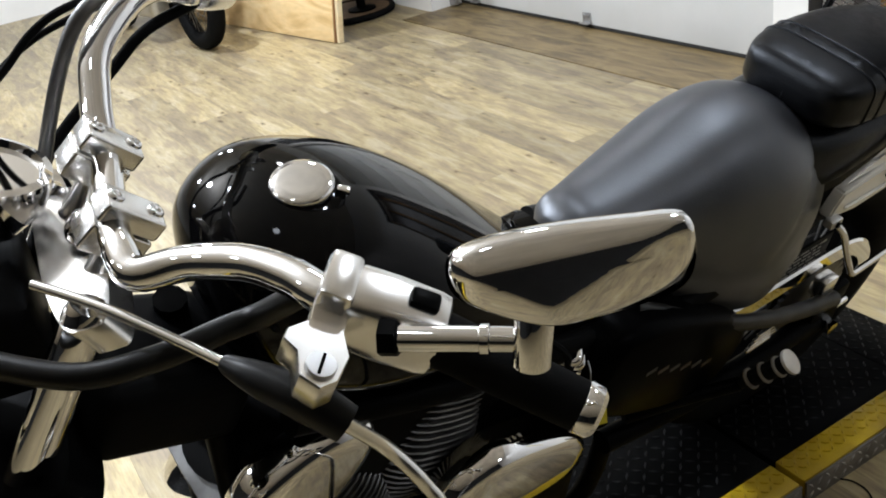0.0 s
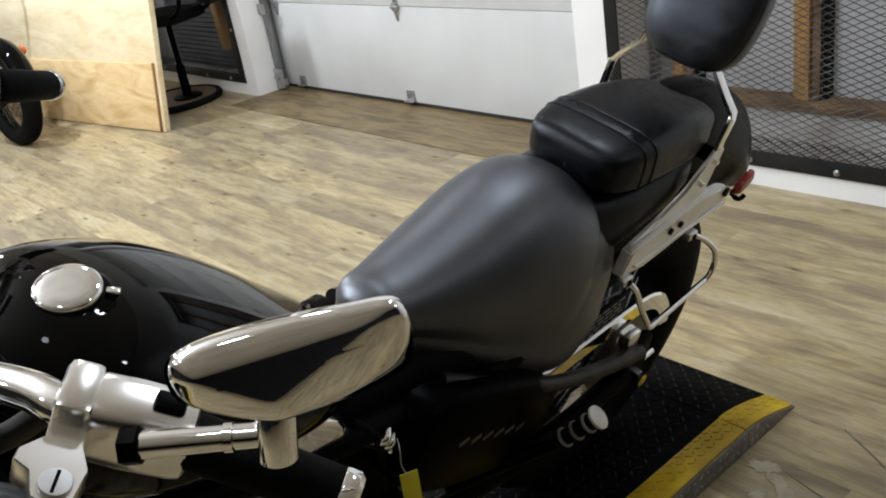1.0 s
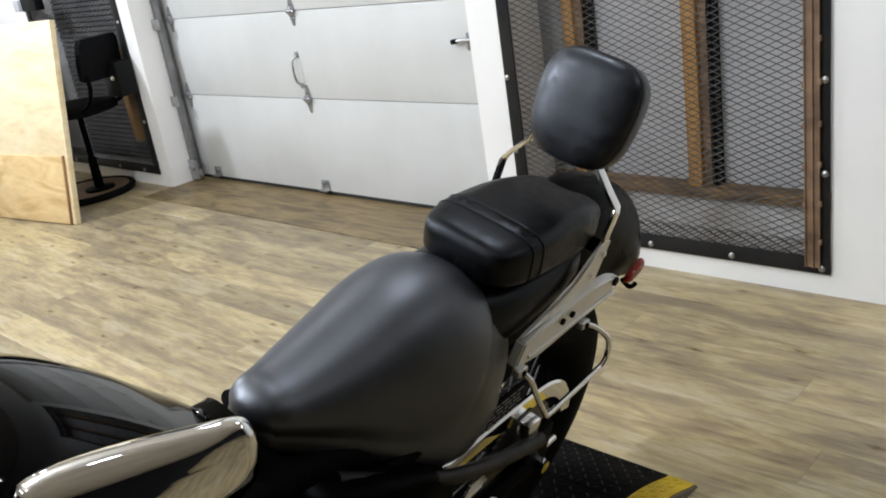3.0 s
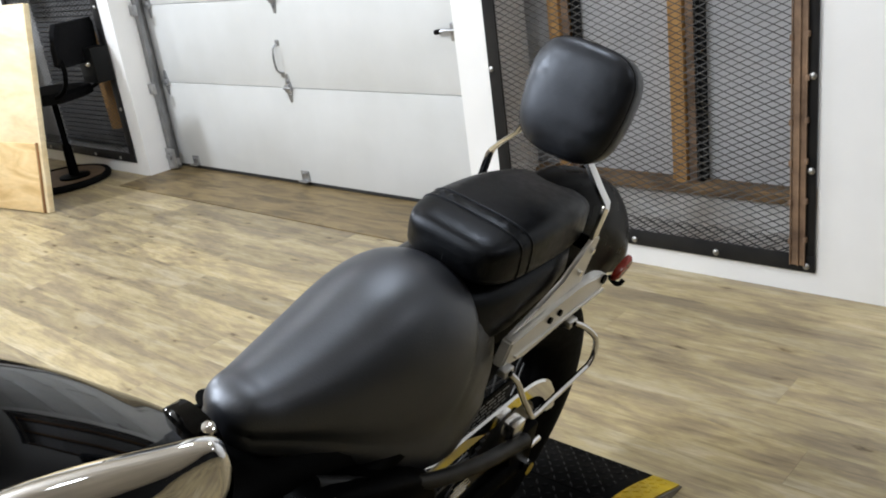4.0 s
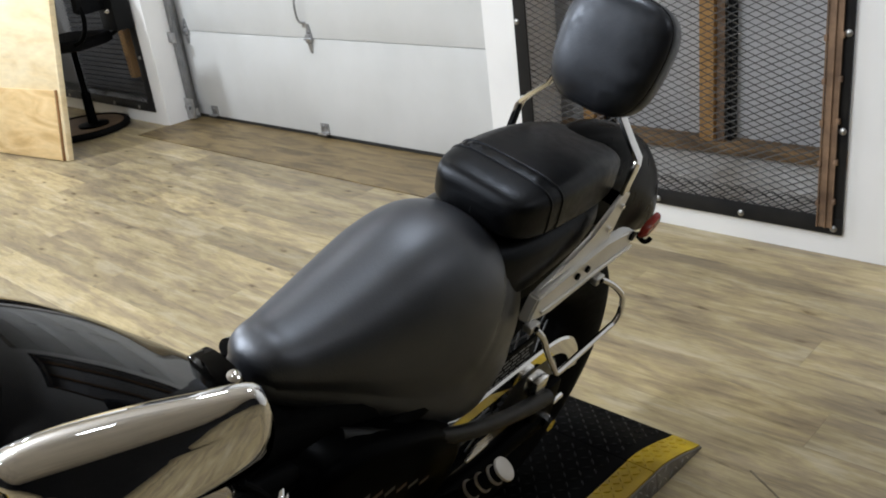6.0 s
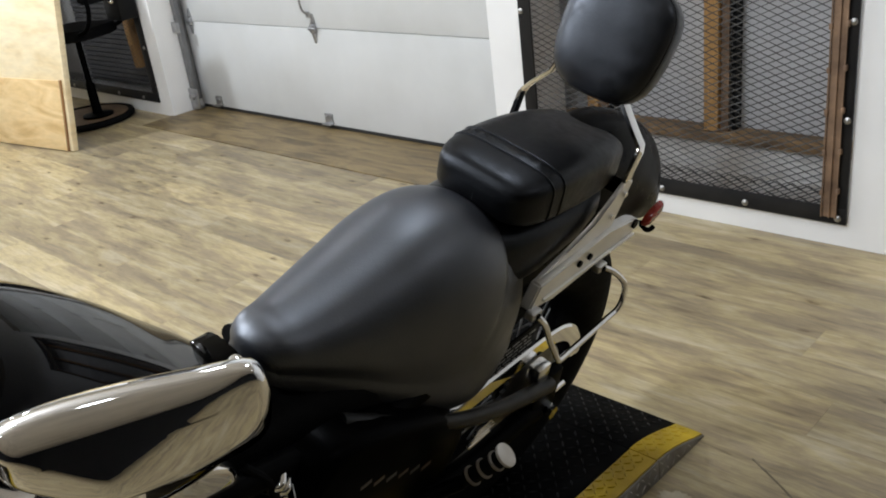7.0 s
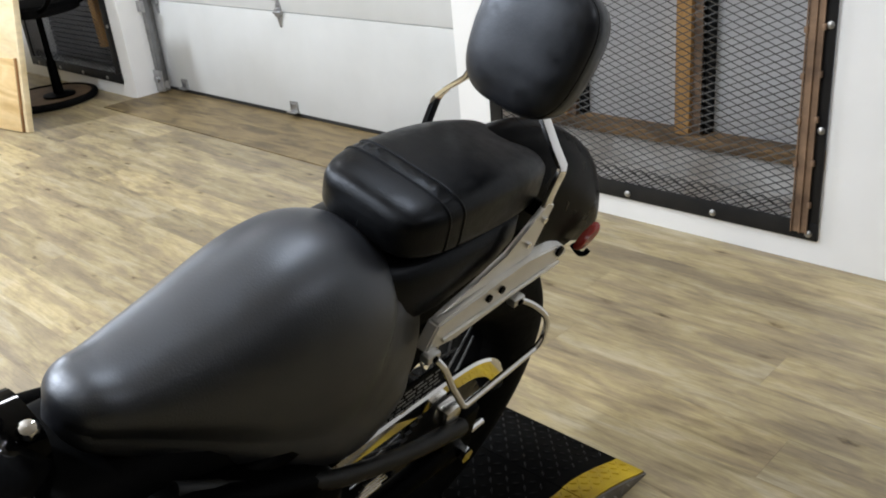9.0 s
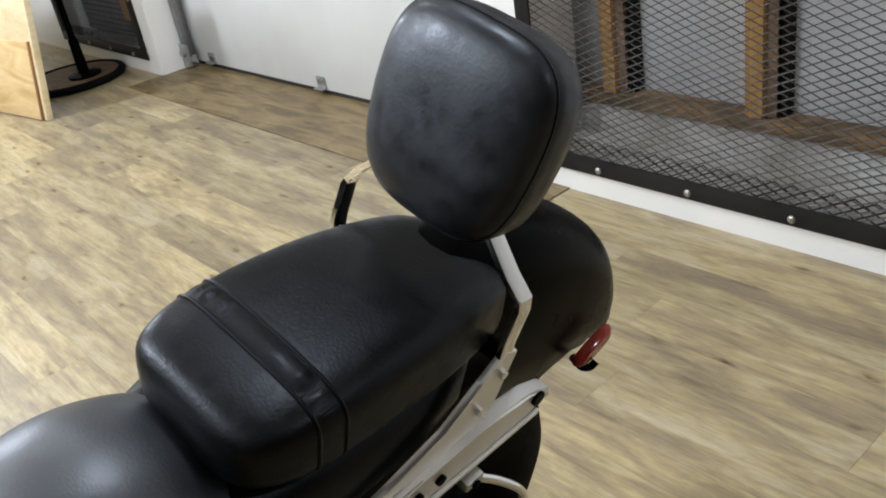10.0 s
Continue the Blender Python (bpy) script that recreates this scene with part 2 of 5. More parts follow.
M_STRUT = surf("brushed_aluminium", (0.86, 0.85, 0.82), (0.76, 0.745, 0.71), rough=0.46, metal=0.8, scale=9, rough_var=0.08, bump=0.05, grain=200)
M_CAST = surf("cast_aluminium", (0.62, 0.62, 0.62), (0.5, 0.5, 0.5), rough=0.34, metal=1.0, scale=30)
M_FIN = surf("engine_fin", (0.22, 0.22, 0.22), (0.10, 0.10, 0.10), rough=0.45, metal=0.9, scale=20)
M_TUBE = surf("worn_black_tube", (0.007, 0.007, 0.007), (0.003, 0.003, 0.003), rough=0.40, scale=9, spec=0.2)
M_RING = surf("worn_rubber_ring", (0.26, 0.23, 0.19), (0.12, 0.105, 0.085), rough=0.6, scale=30)
M_PEG = surf("worn_peg_end", (0.54, 0.51, 0.46), (0.40, 0.36, 0.30), rough=0.5, scale=25)
M_ENGINE = surf("engine_black", (0.004, 0.004, 0.0042), (0.005, 0.005, 0.005), rough=0.5, scale=14, spec=0.02)
M_RED = surf("red_lens", (0.36, 0.03, 0.018), (0.24, 0.015, 0.009), rough=0.15, scale=8)
M_AMBER = surf("amber_lens", (0.75, 0.16, 0.03), rough=0.15, scale=8)
M_YELLOWTAG = surf("yellow_tag", (0.72, 0.62, 0.02), rough=0.5, scale=20)
M_INK = surf("grey_print", (0.045, 0.042, 0.036), rough=0.4, scale=10)
M_PRINT = surf("white_print", (0.30, 0.30, 0.29), (0.18, 0.18, 0.17), rough=0.5, scale=60)
M_GOLDINK = surf("bronze_print", (0.06, 0.036, 0.02), rough=0.4, scale=10)
M_PLATE = surf("black_tread_plate", (0.0015, 0.0015, 0.0016), (0.0045, 0.0045, 0.0045), rough=0.42, scale=7, rough_var=0.15, spec=0.03)
M_TREAD = surf("tread_bar", (0.022, 0.022, 0.023), (0.01, 0.01, 0.01), rough=0.35, scale=30, spec=0.12)
M_YELLOW = surf("yellow_lift_paint", (0.60, 0.415, 0.012), (0.38, 0.25, 0.010), rough=0.4, scale=9, bump=0.2)
M_SKIRT = surf("bare_tread_plate", (0.26, 0.25, 0.24), (0.14, 0.13, 0.12), rough=0.4, metal=0.7, scale=12)
M_SKIRTBAR = surf("bright_tread_bar", (0.5, 0.49, 0.47), (0.3, 0.29, 0.28), rough=0.35, metal=0.8, scale=30)
M_FABRIC = surf("black_fabric", (0.007, 0.007, 0.008), (0.004, 0.004, 0.0045), rough=0.9, scale=40, bump=0.4, grain=500, spec=0.1)
M_BOARD = surf("chipboard_edge", (0.20, 0.13, 0.07), (0.13, 0.08, 0.045), rough=0.7, scale=20)
M_CLEAR = surf("pale_plastic", (0.55, 0.56, 0.58), rough=0.2, scale=5)

# ---- mesh helpers ----


def link_mesh(name, bm, material, smooth=True, angle=40):
    me = bpy.data.meshes.new(name)
    bmesh.ops.recalc_face_normals(bm, faces=bm.faces)
    bm.to_mesh(me)
    bm.free()
    me.materials.append(material)
    if smooth:
        me.polygons.foreach_set("use_smooth", [True] * len(me.polygons))
        me.set_sharp_from_angle(angle=radians(angle))
    return new(name, me)


def part(name, bm, material, parent, label="", smooth=True, angle=40, kind=""):
    ob = link_mesh(name, bm, material, smooth, angle)
    ob.parent = parent
    return tagged(ob, label, kind=kind)


def thing(name, m, label, category, group=""):
    ob = new(name)
    ob.empty_display_size = 0.1
    ob.matrix_world = m
    return tagged(ob, label, category, group)


def structure(name, bm, material, label, category, smooth=False):
    return tagged(link_mesh(name, bm, material, smooth), label, category, kind="structure")


def add_box(bm, x0, x1, y0, y1, z0, z1, bevel=0.0, m=None, segs=2):
    made = bmesh.ops.create_cube(bm, size=1.0)
    vs = made["verts"]
    bmesh.ops.scale(bm, vec=(x1 - x0, y1 - y0, z1 - z0), verts=vs)
    bmesh.ops.translate(bm, vec=((x0 + x1) / 2, (y0 + y1) / 2, (z0 + z1) / 2), verts=vs)
    if bevel:
        es = list({e for v in vs for e in v.link_edges})
        done = bmesh.ops.bevel(bm, geom=es, offset=bevel, segments=segs, profile=0.5, affect="EDGES")
        vs = list({v for f in done["faces"] for v in f.verts} | {v for v in vs if v.is_valid})
    if m is not None:
        bmesh.ops.transform(bm, matrix=m, verts=vs)
    return vs


def box_bm(*a, **k):
    bm = bmesh.new()
    add_box(bm, *a, **k)
    return bm


def add_rings(bm, rings, closed=True, cap=True, loop=False):
    """Skin over rings of equal length."""
    vs = [[bm.verts.new(p) for p in ring] for ring in rings]
    n = len(vs[0])
    pairs = list(zip(vs, vs[1:])) + ([(vs[-1], vs[0])] if loop else [])
    for a, b in pairs:
        for i in range(n if closed else n - 1):
            j = (i + 1) % n
            bm.faces.new((a[i], a[j], b[j], b[i]))
    if cap and closed and not loop:
        bm.faces.new(vs[0])
        bm.faces.new(list(reversed(vs[-1])))
    return vs


def smooth_line(points, steps=6, loop=False):
    """Points on a smooth curve through the given ones."""
    ps = [Vector(p) for p in points]
    out, n = [], len(ps)
    for i in range(n if loop else n - 1):
        if loop:
            p0, p1, p2, p3 = ps[i - 1], ps[i], ps[(i + 1) % n], ps[(i + 2) % n]
        else:
            p0, p1, p2, p3 = ps[max(i - 1, 0)], ps[i], ps[i + 1], ps[min(i + 2, n - 1)]
        for s in range(steps):
            t = s / steps
            out.append(0.5 * (2 * p1 + (p2 - p0) * t + (2 * p0 - 5 * p1 + 4 * p2 - p3) * t * t + (3 * p1 - p0 - 3 * p2 + p3) * t ** 3))
    return out if loop else out + [ps[-1]]


def add_tube(bm, points, radius, segs=10, steps=6, loop=False, flat=1.0, straight=False, up=None):
    """A round (or flattened) rod along a line; radius is a number or one for each given point."""
    line = [Vector(p) for p in points] if straight else smooth_line(points, steps, loop)
    if isinstance(radius, (int, float)):
        rad = [radius] * len(line)
    else:
        rad = [float(np.interp(k * (len(radius) - 1) / (len(line) - 1), range(len(radius)), radius)) for k in range(len(line))]
    rings, side = [], None
    n = len(line)
    for k, p in enumerate(line):
        if loop:
            d = line[(k + 1) % n] - line[k - 1]
        else:
            d = line[min(k + 1, n - 1)] - line[max(k - 1, 0)]
        d.normalize()
        if side is None:
            ref = Vector(up) if up else (Vector((0, 0, 1)) if abs(d.z) < 0.9 else Vector((1, 0, 0)))
            side = ref.cross(d)
        side = (side - d * side.dot(d)).normalized()
        upv = d.cross(side)
        rings.append([p + (side * math.cos(a) + upv * math.sin(a) * flat) * rad[k] for a in (2 * math.pi * i / segs for i in range(segs))])
    add_rings(bm, rings, loop=loop)
    return bm


def tube_bm(*a, **k):
    return add_tube(bmesh.new(), *a, **k)


def add_cyl(bm, p0, p1, r0, r1=None, segs=20, bevel=0.0):
    p0, p1 = Vector(p0), Vector(p1)
    r1 = r0 if r1 is None else r1
    d = (p1 - p0).normalized()
    q = d.to_track_quat("Z", "Y").to_matrix()
    ax, ay = q @ Vector((1, 0, 0)), q @ Vector((0, 1, 0))
    circ = lambda c, r: [c + (ax * math.cos(a) + ay * math.sin(a)) * r for a in (2 * math.pi * i / segs for i in range(segs))]  # noqa: E731
    if bevel:
        rings = [circ(p0, r0 - bevel), circ(p0 + d * bevel, r0), circ(p1 - d * bevel, r1), circ(p1, r1 - bevel)]
    else:
        rings = [circ(p0, r0), circ(p1, r1)]
    add_rings(bm, rings)
    return bm


def cyl_bm(*a, **k):
    return add_cyl(bmesh.new(), *a, **k)


def add_lathe(bm, origin, axis, profile, segs=28):
    """Turned shape: profile of (distance along the axis, radius)."""
    o, d = Vector(origin), Vector(axis).normalized()
    q = d.to_track_quat("Z", "Y").to_matrix()
    ax, ay = q @ Vector((1, 0, 0)), q @ Vector((0, 1, 0))
    rings = [[o + d * h + (ax * math.cos(a) + ay * math.sin(a)) * max(r, 1e-4) for a in (2 * math.pi * i / segs for i in range(segs))] for h, r in profile]
    add_rings(bm, rings)
    return bm


def lathe_bm(*a, **k):
    return add_lathe(bmesh.new(), *a, **k)


def interp_rows(rows, n):
    """Finer stations between the given rows, by a smooth curve."""
    k = len(rows[0])
    cols = []
    for c in range(k):
        pts = [(i, r[c], 0) for i, r in enumerate(rows)]
        cols.append([p.y for p in smooth_line(pts, n)])
    return list(zip(*cols))


def superloop(hw, top, bot, mid, power=2.4, n=28, power_low=2.6):
    """A closed cross-section (u, w): rounded above and below the widest level."""
    out = []
    for i in range(n):
        a = 2 * math.pi * i / n
        c, s = math.cos(a), math.sin(a)
        p = power if s >= 0 else power_low
        u = hw * math.copysign(abs(c) ** (2 / p), c)
        h = (top - mid) if s >= 0 else (mid - bot)
        out.append((u, mid + h * math.copysign(abs(s) ** (2 / p), s)))
    return out


# ---- the room ----
WALL_Y, DOOR_Y = 5.0, 5.21
XL, XR, YS = -7.6, 5.2, -3.4
CEIL = 2.8
L0, L1 = -5.25, -4.03          # west cage opening
D0, D1 = -3.91, -1.37          # door opening
G0, G1 = -1.21, 0.0            # east cage opening
GB, GT = 0.075, 2.1            # cage bottom and top

bm = bmesh.new()
add_box(bm, XL - 0.2, XR + 0.2, YS - 0.2, 5.9, -0.12, -0.006)
structure("floor", bm, M_SUB, "dark underlay below light wood-look vinyl planks", "floor")

bm = bmesh.new()
for x0, x1, z0, z1 in ((XL - 0.2, L0, 0, CEIL), (L0, L1, 0, GB), (L0, L1, GT, CEIL), (L1, D0, 0, CEIL), (D0, D1, 2.3, CEIL),
                       (D1, G0, 0, CEIL), (G0, G1, 0, GB), (G0, G1, GT, CEIL), (G1, XR + 0.2, 0, CEIL)):
    add_box(bm, x0, x1, WALL_Y, WALL_Y + 0.24, z0 - 0.01 if z0 == 0 else z0, z1)
structure("wall_north", bm, M_WALL, "white painted masonry wall with a door bay and two caged openings", "wall")
bm = bmesh.new()
add_box(bm, XL - 0.2, XL, YS, WALL_Y, 0, CEIL)
structure("wall_west", bm, M_WALL, "plain white painted wall", "wall")
# unseen walls, their darkness put into the colour to keep reflections black
structure("wall_east", box_bm(XR, XR + 0.2, YS, WALL_Y, 0, CEIL), M_DIM, "unseen wall coloured near-black to give dark reflections", "wall")
structure("wall_south", box_bm(XL - 0.2, XR + 0.2, YS - 0.2, YS, 0, CEIL), M_DIM, "unseen wall coloured near-black to give dark reflections", "wall")
structure("ceiling", box_bm(XL - 0.2, XR + 0.2, YS - 0.2, 5.9, CEIL, CEIL + 0.15), M_CEIL, "plain painted ceiling", "ceiling")
# unseen backing wall in the same near-black
structure("wall_outer", box_bm(XL - 0.2, XR + 0.2, 5.75, 5.9, 0, CEIL), M_DIM, "unseen near-black outer wall behind the door and cages", "wall")

# worn plywood strip in front of the door
bm = bmesh.new()
add_box(bm, D0, D1, WALL_Y, DOOR_Y + 0.03, -0.006, 0.004)
add_box(bm, D0 - 0.02, D1 + 0.3, 4.80, WALL_Y - 0.001, -0.006, 0.004)
structure("threshold", bm, M_PLYFLOOR, "worn brown plywood strip before the garage door", "threshold")

# ---- garage door ----
door = thing("garage_door", pose((D0 + D1) / 2, DOOR_Y, 0), "closed white sectional garage door with steel hinges", "garage door")
DW = D1 - D0 + 0.12
seams = [0.022, 0.522, 0.965, 1.42, 1.88, 2.34]
for a, b in zip(seams, seams[1:]):
    bm = box_bm(-DW / 2, DW / 2, 0.0, 0.045, a + 0.0015, b - 0.0015, bevel=0.003)
    part("door_panel", bm, M_DOOR, door)
bm = bmesh.new()
add_tube(bm, [(-DW / 2, 0.02, 0.012), (DW / 2, 0.02, 0.012)], 0.016, straight=True)
part("bottom_seal", bm, M_SEAL, door, "black rubber bottom seal")


def door_hinge(x, z, size=1.0):
    """Diamond shaped strap hinge with a knuckle."""
    bm = bmesh.new()
    for s in (1, -1):
        prof = [(-0.022, 0.006), (-0.017, 0.03), (-0.006, 0.072), (0.006, 0.072), (0.017, 0.03), (0.022, 0.006)]
        a = [bm.verts.new((x + px * size, -0.006, z + s * pz * size)) for px, pz in prof]
        b = [bm.verts.new((x + px * size, 0.001, z + s * pz * size)) for px, pz in prof]
        bm.faces.new(a)
        bm.faces.new(list(reversed(b)))
        for i in range(6):
            j = (i + 1) % 6
            bm.faces.new((a[i], a[j], b[j], b[i]))
        add_cyl(bm, (x, -0.012, z + s * 0.035 * size), (x, -0.004, z + s * 0.035 * size), 0.006, segs=8)
    add_box(bm, x - 0.016, x + 0.016, -0.02, 0.0, z - 0.02, z + 0.02, bevel=0.004)
    add_cyl(bm, (x - 0.026, -0.014, z), (x + 0.03, -0.014, z), 0.009, segs=12)
    part("hinge", bm, M_GALV, door, "galvanised strap hinge")


XM = -2.705 - (D0 + D1) / 2
for z in seams[1:4]:
    door_hinge(XM, z)
    door_hinge(-3.84 - (D0 + D1) / 2, z)
    door_hinge(-1.42 - (D0 + D1) / 2, z)
for x in (XM, -3.72 - (D0 + D1) / 2):
    bm = bmesh.new()
    add_box(bm, x - 0.03, x + 0.03, -0.008, 0.0, 0.03, 0.085, bevel=0.002)
    add_box(bm, x - 0.03, x + 0.035, -0.035, 0.0, 0.03, 0.036, bevel=0.001)
    for dx in (-0.015, 0.015):
        add_cyl(bm, (x + dx, -0.014, 0.07), (x + dx, -0.006, 0.07), 0.007, segs=8)
    part("bottom_bracket", bm, M_GALV, door, "small steel bottom bracket")
bm = bmesh.new()
hx = -2.735 - (D0 + D1) / 2
add_tube(bm, [(hx, -0.002, 0.595), (hx - 0.008, -0.026, 0.615), (hx - 0.011, -0.032, 0.67), (hx - 0.008, -0.026, 0.725), (hx, -0.002, 0.745)], 0.006, segs=8)
add_box(bm, hx - 0.014, hx + 0.014, -0.006, 0.0, 0.735, 0.765, bevel=0.003)
add_box(bm, hx - 0.014, hx + 0.014, -0.006, 0.0, 0.575, 0.605, bevel=0.003)
part("pull_handle", bm, M_GALV, door, "curved steel pull handle")
bm = bmesh.new()
lx = -1.53 - (D0 + D1) / 2
add_box(bm, lx - 0.03, lx + 0.035, -0.02, 0.0, 0.755, 0.83, bevel=0.004)
add_tube(bm, [(lx, -0.025, 0.80), (lx - 0.05, -0.03, 0.80), (lx - 0.09, -0.028, 0.795)], 0.008, segs=8)
part("slide_lock", bm, M_GALV, door, "steel slide lock")
part("lock_grip", tube_bm([(lx - 0.075, -0.029, 0.797), (lx - 0.105, -0.027, 0.793)], 0.011, straight=True), M_RUBBER, door, "black lock grip")

track = thing("door_track", pose(-3.885, DOOR_Y - 0.045, 0), "grey steel roller track beside the garage door", "door track")
bm = bmesh.new()
add_box(bm, -0.018, -0.012, -0.02, 0.04, 0.06, 2.3)
add_box(bm, -0.018, 0.022, -0.026, -0.02, 0.06, 2.3)
add_box(bm, 0.016, 0.022, -0.02, 0.0, 0.06, 2.3)
part("rail", bm, M_TRACK, track)
bm = bmesh.new()
add_box(bm, -0.02, 0.075, -0.04, -0.032, 0.02, 0.14, bevel=0.004)
add_box(bm, -0.02, 0.03, -0.04, 0.02, 0.012, 0.022, bevel=0.002)
add_cyl(bm, (0.02, -0.055, 0.09), (0.02, -0.03, 0.09), 0.02, segs=14)
part("foot_bracket", bm, M_GALV, track, "galvanised foot bracket")
for z in (0.5, 0.95, 1.4):
    bm = bmesh.new()
    add_cyl(bm, (-0.005, -0.03, z), (-0.005, 0.0, z), 0.022, segs=14)
    add_box(bm, -0.03, 0.05, -0.046, -0.038, z - 0.03, z + 0.03, bevel=0.004)
    part("roller_bracket", bm, M_GALV, track)
plate = thing("jamb_plate", pose(-1.43, DOOR_Y - 0.001, 0.16), "small grey steel plate at the door jamb", "bracket")
part("plate", box_bm(-0.045, 0.02, -0.006, 0.0, 0.0, 0.12, bevel=0.002), M_GALV, plate)

# ---- wire cages ----


def add_lattice(bm, x0, x1, z0, z1, lwd=0.050, swd=0.0225, thick=0.0014, deep=0.0035):
    """Expanded metal: slanting strands between staggered knots."""
    verts, faces = [], []
    nx, nz = int((x1 - x0) / lwd), int((z1 - z0) / swd * 2)
    lw, sw = (x1 - x0) / nx, (z1 - z0) / nz
    for r in range(nz):
        for c in range(2 * nx):
            up = (r + c) % 2 == 0
            xa, xb = x0 + c * lw / 2, x0 + (c + 1) * lw / 2
            za, zb = (z0 + r * sw, z0 + (r + 1) * sw) if up else (z0 + (r + 1) * sw, z0 + r * sw)
            tilt = deep if up else -deep
            k = len(verts)
            for x, z in ((xa, za), (xb, zb)):
                verts += [(x, -0.0015 - tilt * 0.3, z - thick), (x, 0.0015 - tilt * 0.3, z - thick), (x, 0.0025 + tilt * 0.3, z + thick), (x, -0.0005 + tilt * 0.3, z + thick)]
            faces += [(k, k + 1, k + 5, k + 4), (k + 1, k + 2, k + 6, k + 5), (k + 2, k + 3, k + 7, k + 6), (k + 3, k, k + 4, k + 7)]
    return verts, faces


def wire_cage(x0, x1, label, bolts_low, bolts_side, group="wire cages"):
    w, h = x1 - x0, GT - GB
    ob = thing("wire_cage", pose(x0, WALL_Y, GB), label, "wire cage", group)
    fw = 0.055
    for name, a in (("frame_rail", (0, w, 0, fw)), ("frame_rail", (0, w, h - fw, h)), ("frame_post", (0, fw, fw, h - fw)), ("frame_post", (w - fw, w, fw, h - fw))):
        bm = bmesh.new()
        add_box(bm, a[0], a[1], -0.012, -0.004, a[2], a[3], bevel=0.0015)
        part(name, bm, M_BLACKSTEEL, ob)
    v, f = add_lattice(None, fw - 0.02, w - fw + 0.02, fw - 0.02, 1.45, )
    me = bpy.data.meshes.new("mesh_sheet")
    me.from_pydata(v, [], f)
    me.materials.append(M_MESH)
    sheet = new("mesh_sheet", me)
    sheet.location = (0, 0.006, 0)
    sheet.parent = ob
    tagged(sheet, "dark expanded steel mesh")
    v, f = add_lattice(None, fw - 0.02, w - fw + 0.02, fw - 0.01, fw + 0.045)
    me = bpy.data.meshes.new("mesh_hem")
    me.from_pydata([(x + 0.012, y * 1.5, z) for x, y, z in v], [], f)
    me.materials.append(M_BLACKSTEEL)
    hem = new("mesh_hem", me)
    hem.location, hem.parent = (0, 0.012, 0), ob
    tagged(hem, "dark folded edge of the mesh")
    for bx, bz in [(x, 0.02) for x in bolts_low] + [(0.014 if k else w - 0.014, z) for k, z in bolts_side]:
        part("bolt", lathe_bm((bx, -0.012, bz), (0, -1, 0), [(0, 0.011), (0.004, 0.0105), (0.0075, 0.006), (0.0085, 0.001)], segs=12), M_BOLT, ob)
    return ob


wire_cage(G0, G1, "black steel frame with expanded mesh bolted over a wall opening", [G1 - G0 + d for d in (-0.024, -0.322, -0.627, -0.937)],
          [(k, z) for k in (0, 1) for z in (0.33, 0.615, 0.92, 1.23)])
wire_cage(L0, L1, "dark steel mesh cage over a shaded wall opening", [0.12, 0.43, 0.74, 1.05], [(k, z) for k in (0, 1) for z in (0.33, 0.62, 0.92)])

# what stands behind the meshes
for x0, x1 in ((G0 - 0.15, -1.04), (-1.032, -0.545), (-0.535, G1 + 0.15)):
    structure("back_panel", box_bm(x0, x1, 5.305, 5.325, 0.20, 2.3, bevel=0.003), M_PANEL, "pale grey board behind the wire cage", "panel")
M_SILL = surf("dusty_sill", (0.74, 0.73, 0.71), (0.46, 0.42, 0.37), rough=0.8, scale=5, bump=0.3)
structure("back_sill", box_bm(G0, G1, 5.012, 5.214, GB + 0.001, 0.10), M_SILL, "pale dusty sill inside the cage", "sill")
structure("back_lower", box_bm(G0 - 0.1, G1 + 0.1, 5.242, 5.26, 0.04, 0.198), M_SILL, "pale grey board low behind the cage", "panel")
for x0, x1 in ((-0.594, -0.540), (-1.088, -1.040)):
    st = thing("timber_stud", pose((x0 + x1) / 2, 5.218, 0.240), "orange-brown timber stud behind the wire cage", "stud", "studs behind the cage")
    hw = (x1 - x0) / 2
    part("post", box_bm(-hw, hw, 0.0, 0.085, 0.0, 1.9, bevel=0.003), M_STUD, st)
    bm = bmesh.new()
    add_box(bm, hw + 0.001, hw + 0.030, 0.020, 0.026, 0.0, 1.9)
    for k in range(38):
        add_box(bm, hw + 0.006, hw + 0.022, 0.0185, 0.0205, 0.03 + 0.048 * k, 0.052 + 0.048 * k)
    part("edge_strip", bm, M_RUST, st, "dark rusty strip beside the stud", smooth=False)
    # solid black bar put in as the shade of the gap
    part("shadow_gap", box_bm(hw + 0.031, hw + 0.046, 0.04, 0.085, 0.0, 1.9), M_BOX, st, "black bar standing for the shade in the gap beside the strip")
beam = thing("bottom_plate", pose((G0 + G1) / 2, 5.26, 0.200), "stained timber plate below the studs in the caged opening", "timber plate")
part("board", box_bm(-0.70, 0.70, -0.044, 0.044, 0.0, 0.038, bevel=0.003), M_PLATEWOOD, beam)
upright = thing("rusty_upright", pose(G1 - 0.050, 4.9995, GB + 0.022), "rusty channel upright on the cage frame", "steel post")
part("web", box_bm(-0.021, 0.021, -0.018, -0.0125, 0.0, 1.9, bevel=0.002), M_RUST, upright)
for x in (-0.024, 0.0, 0.020):
    part("flange", box_bm(x, x + 0.004, -0.024, -0.0185, 0.0, 1.9, bevel=0.001), M_RUST, upright)
for k in range(15):
    for x in (-0.026, 0.021):
        part("weld", box_bm(x - 0.003, x + 0.008, -0.026, -0.0125, 0.07 + k * 0.125 + 0.01 * (x > 0), 0.088 + k * 0.125 + 0.01 * (x > 0), bevel=0.003), M_RUST, upright)
bm = bmesh.new()
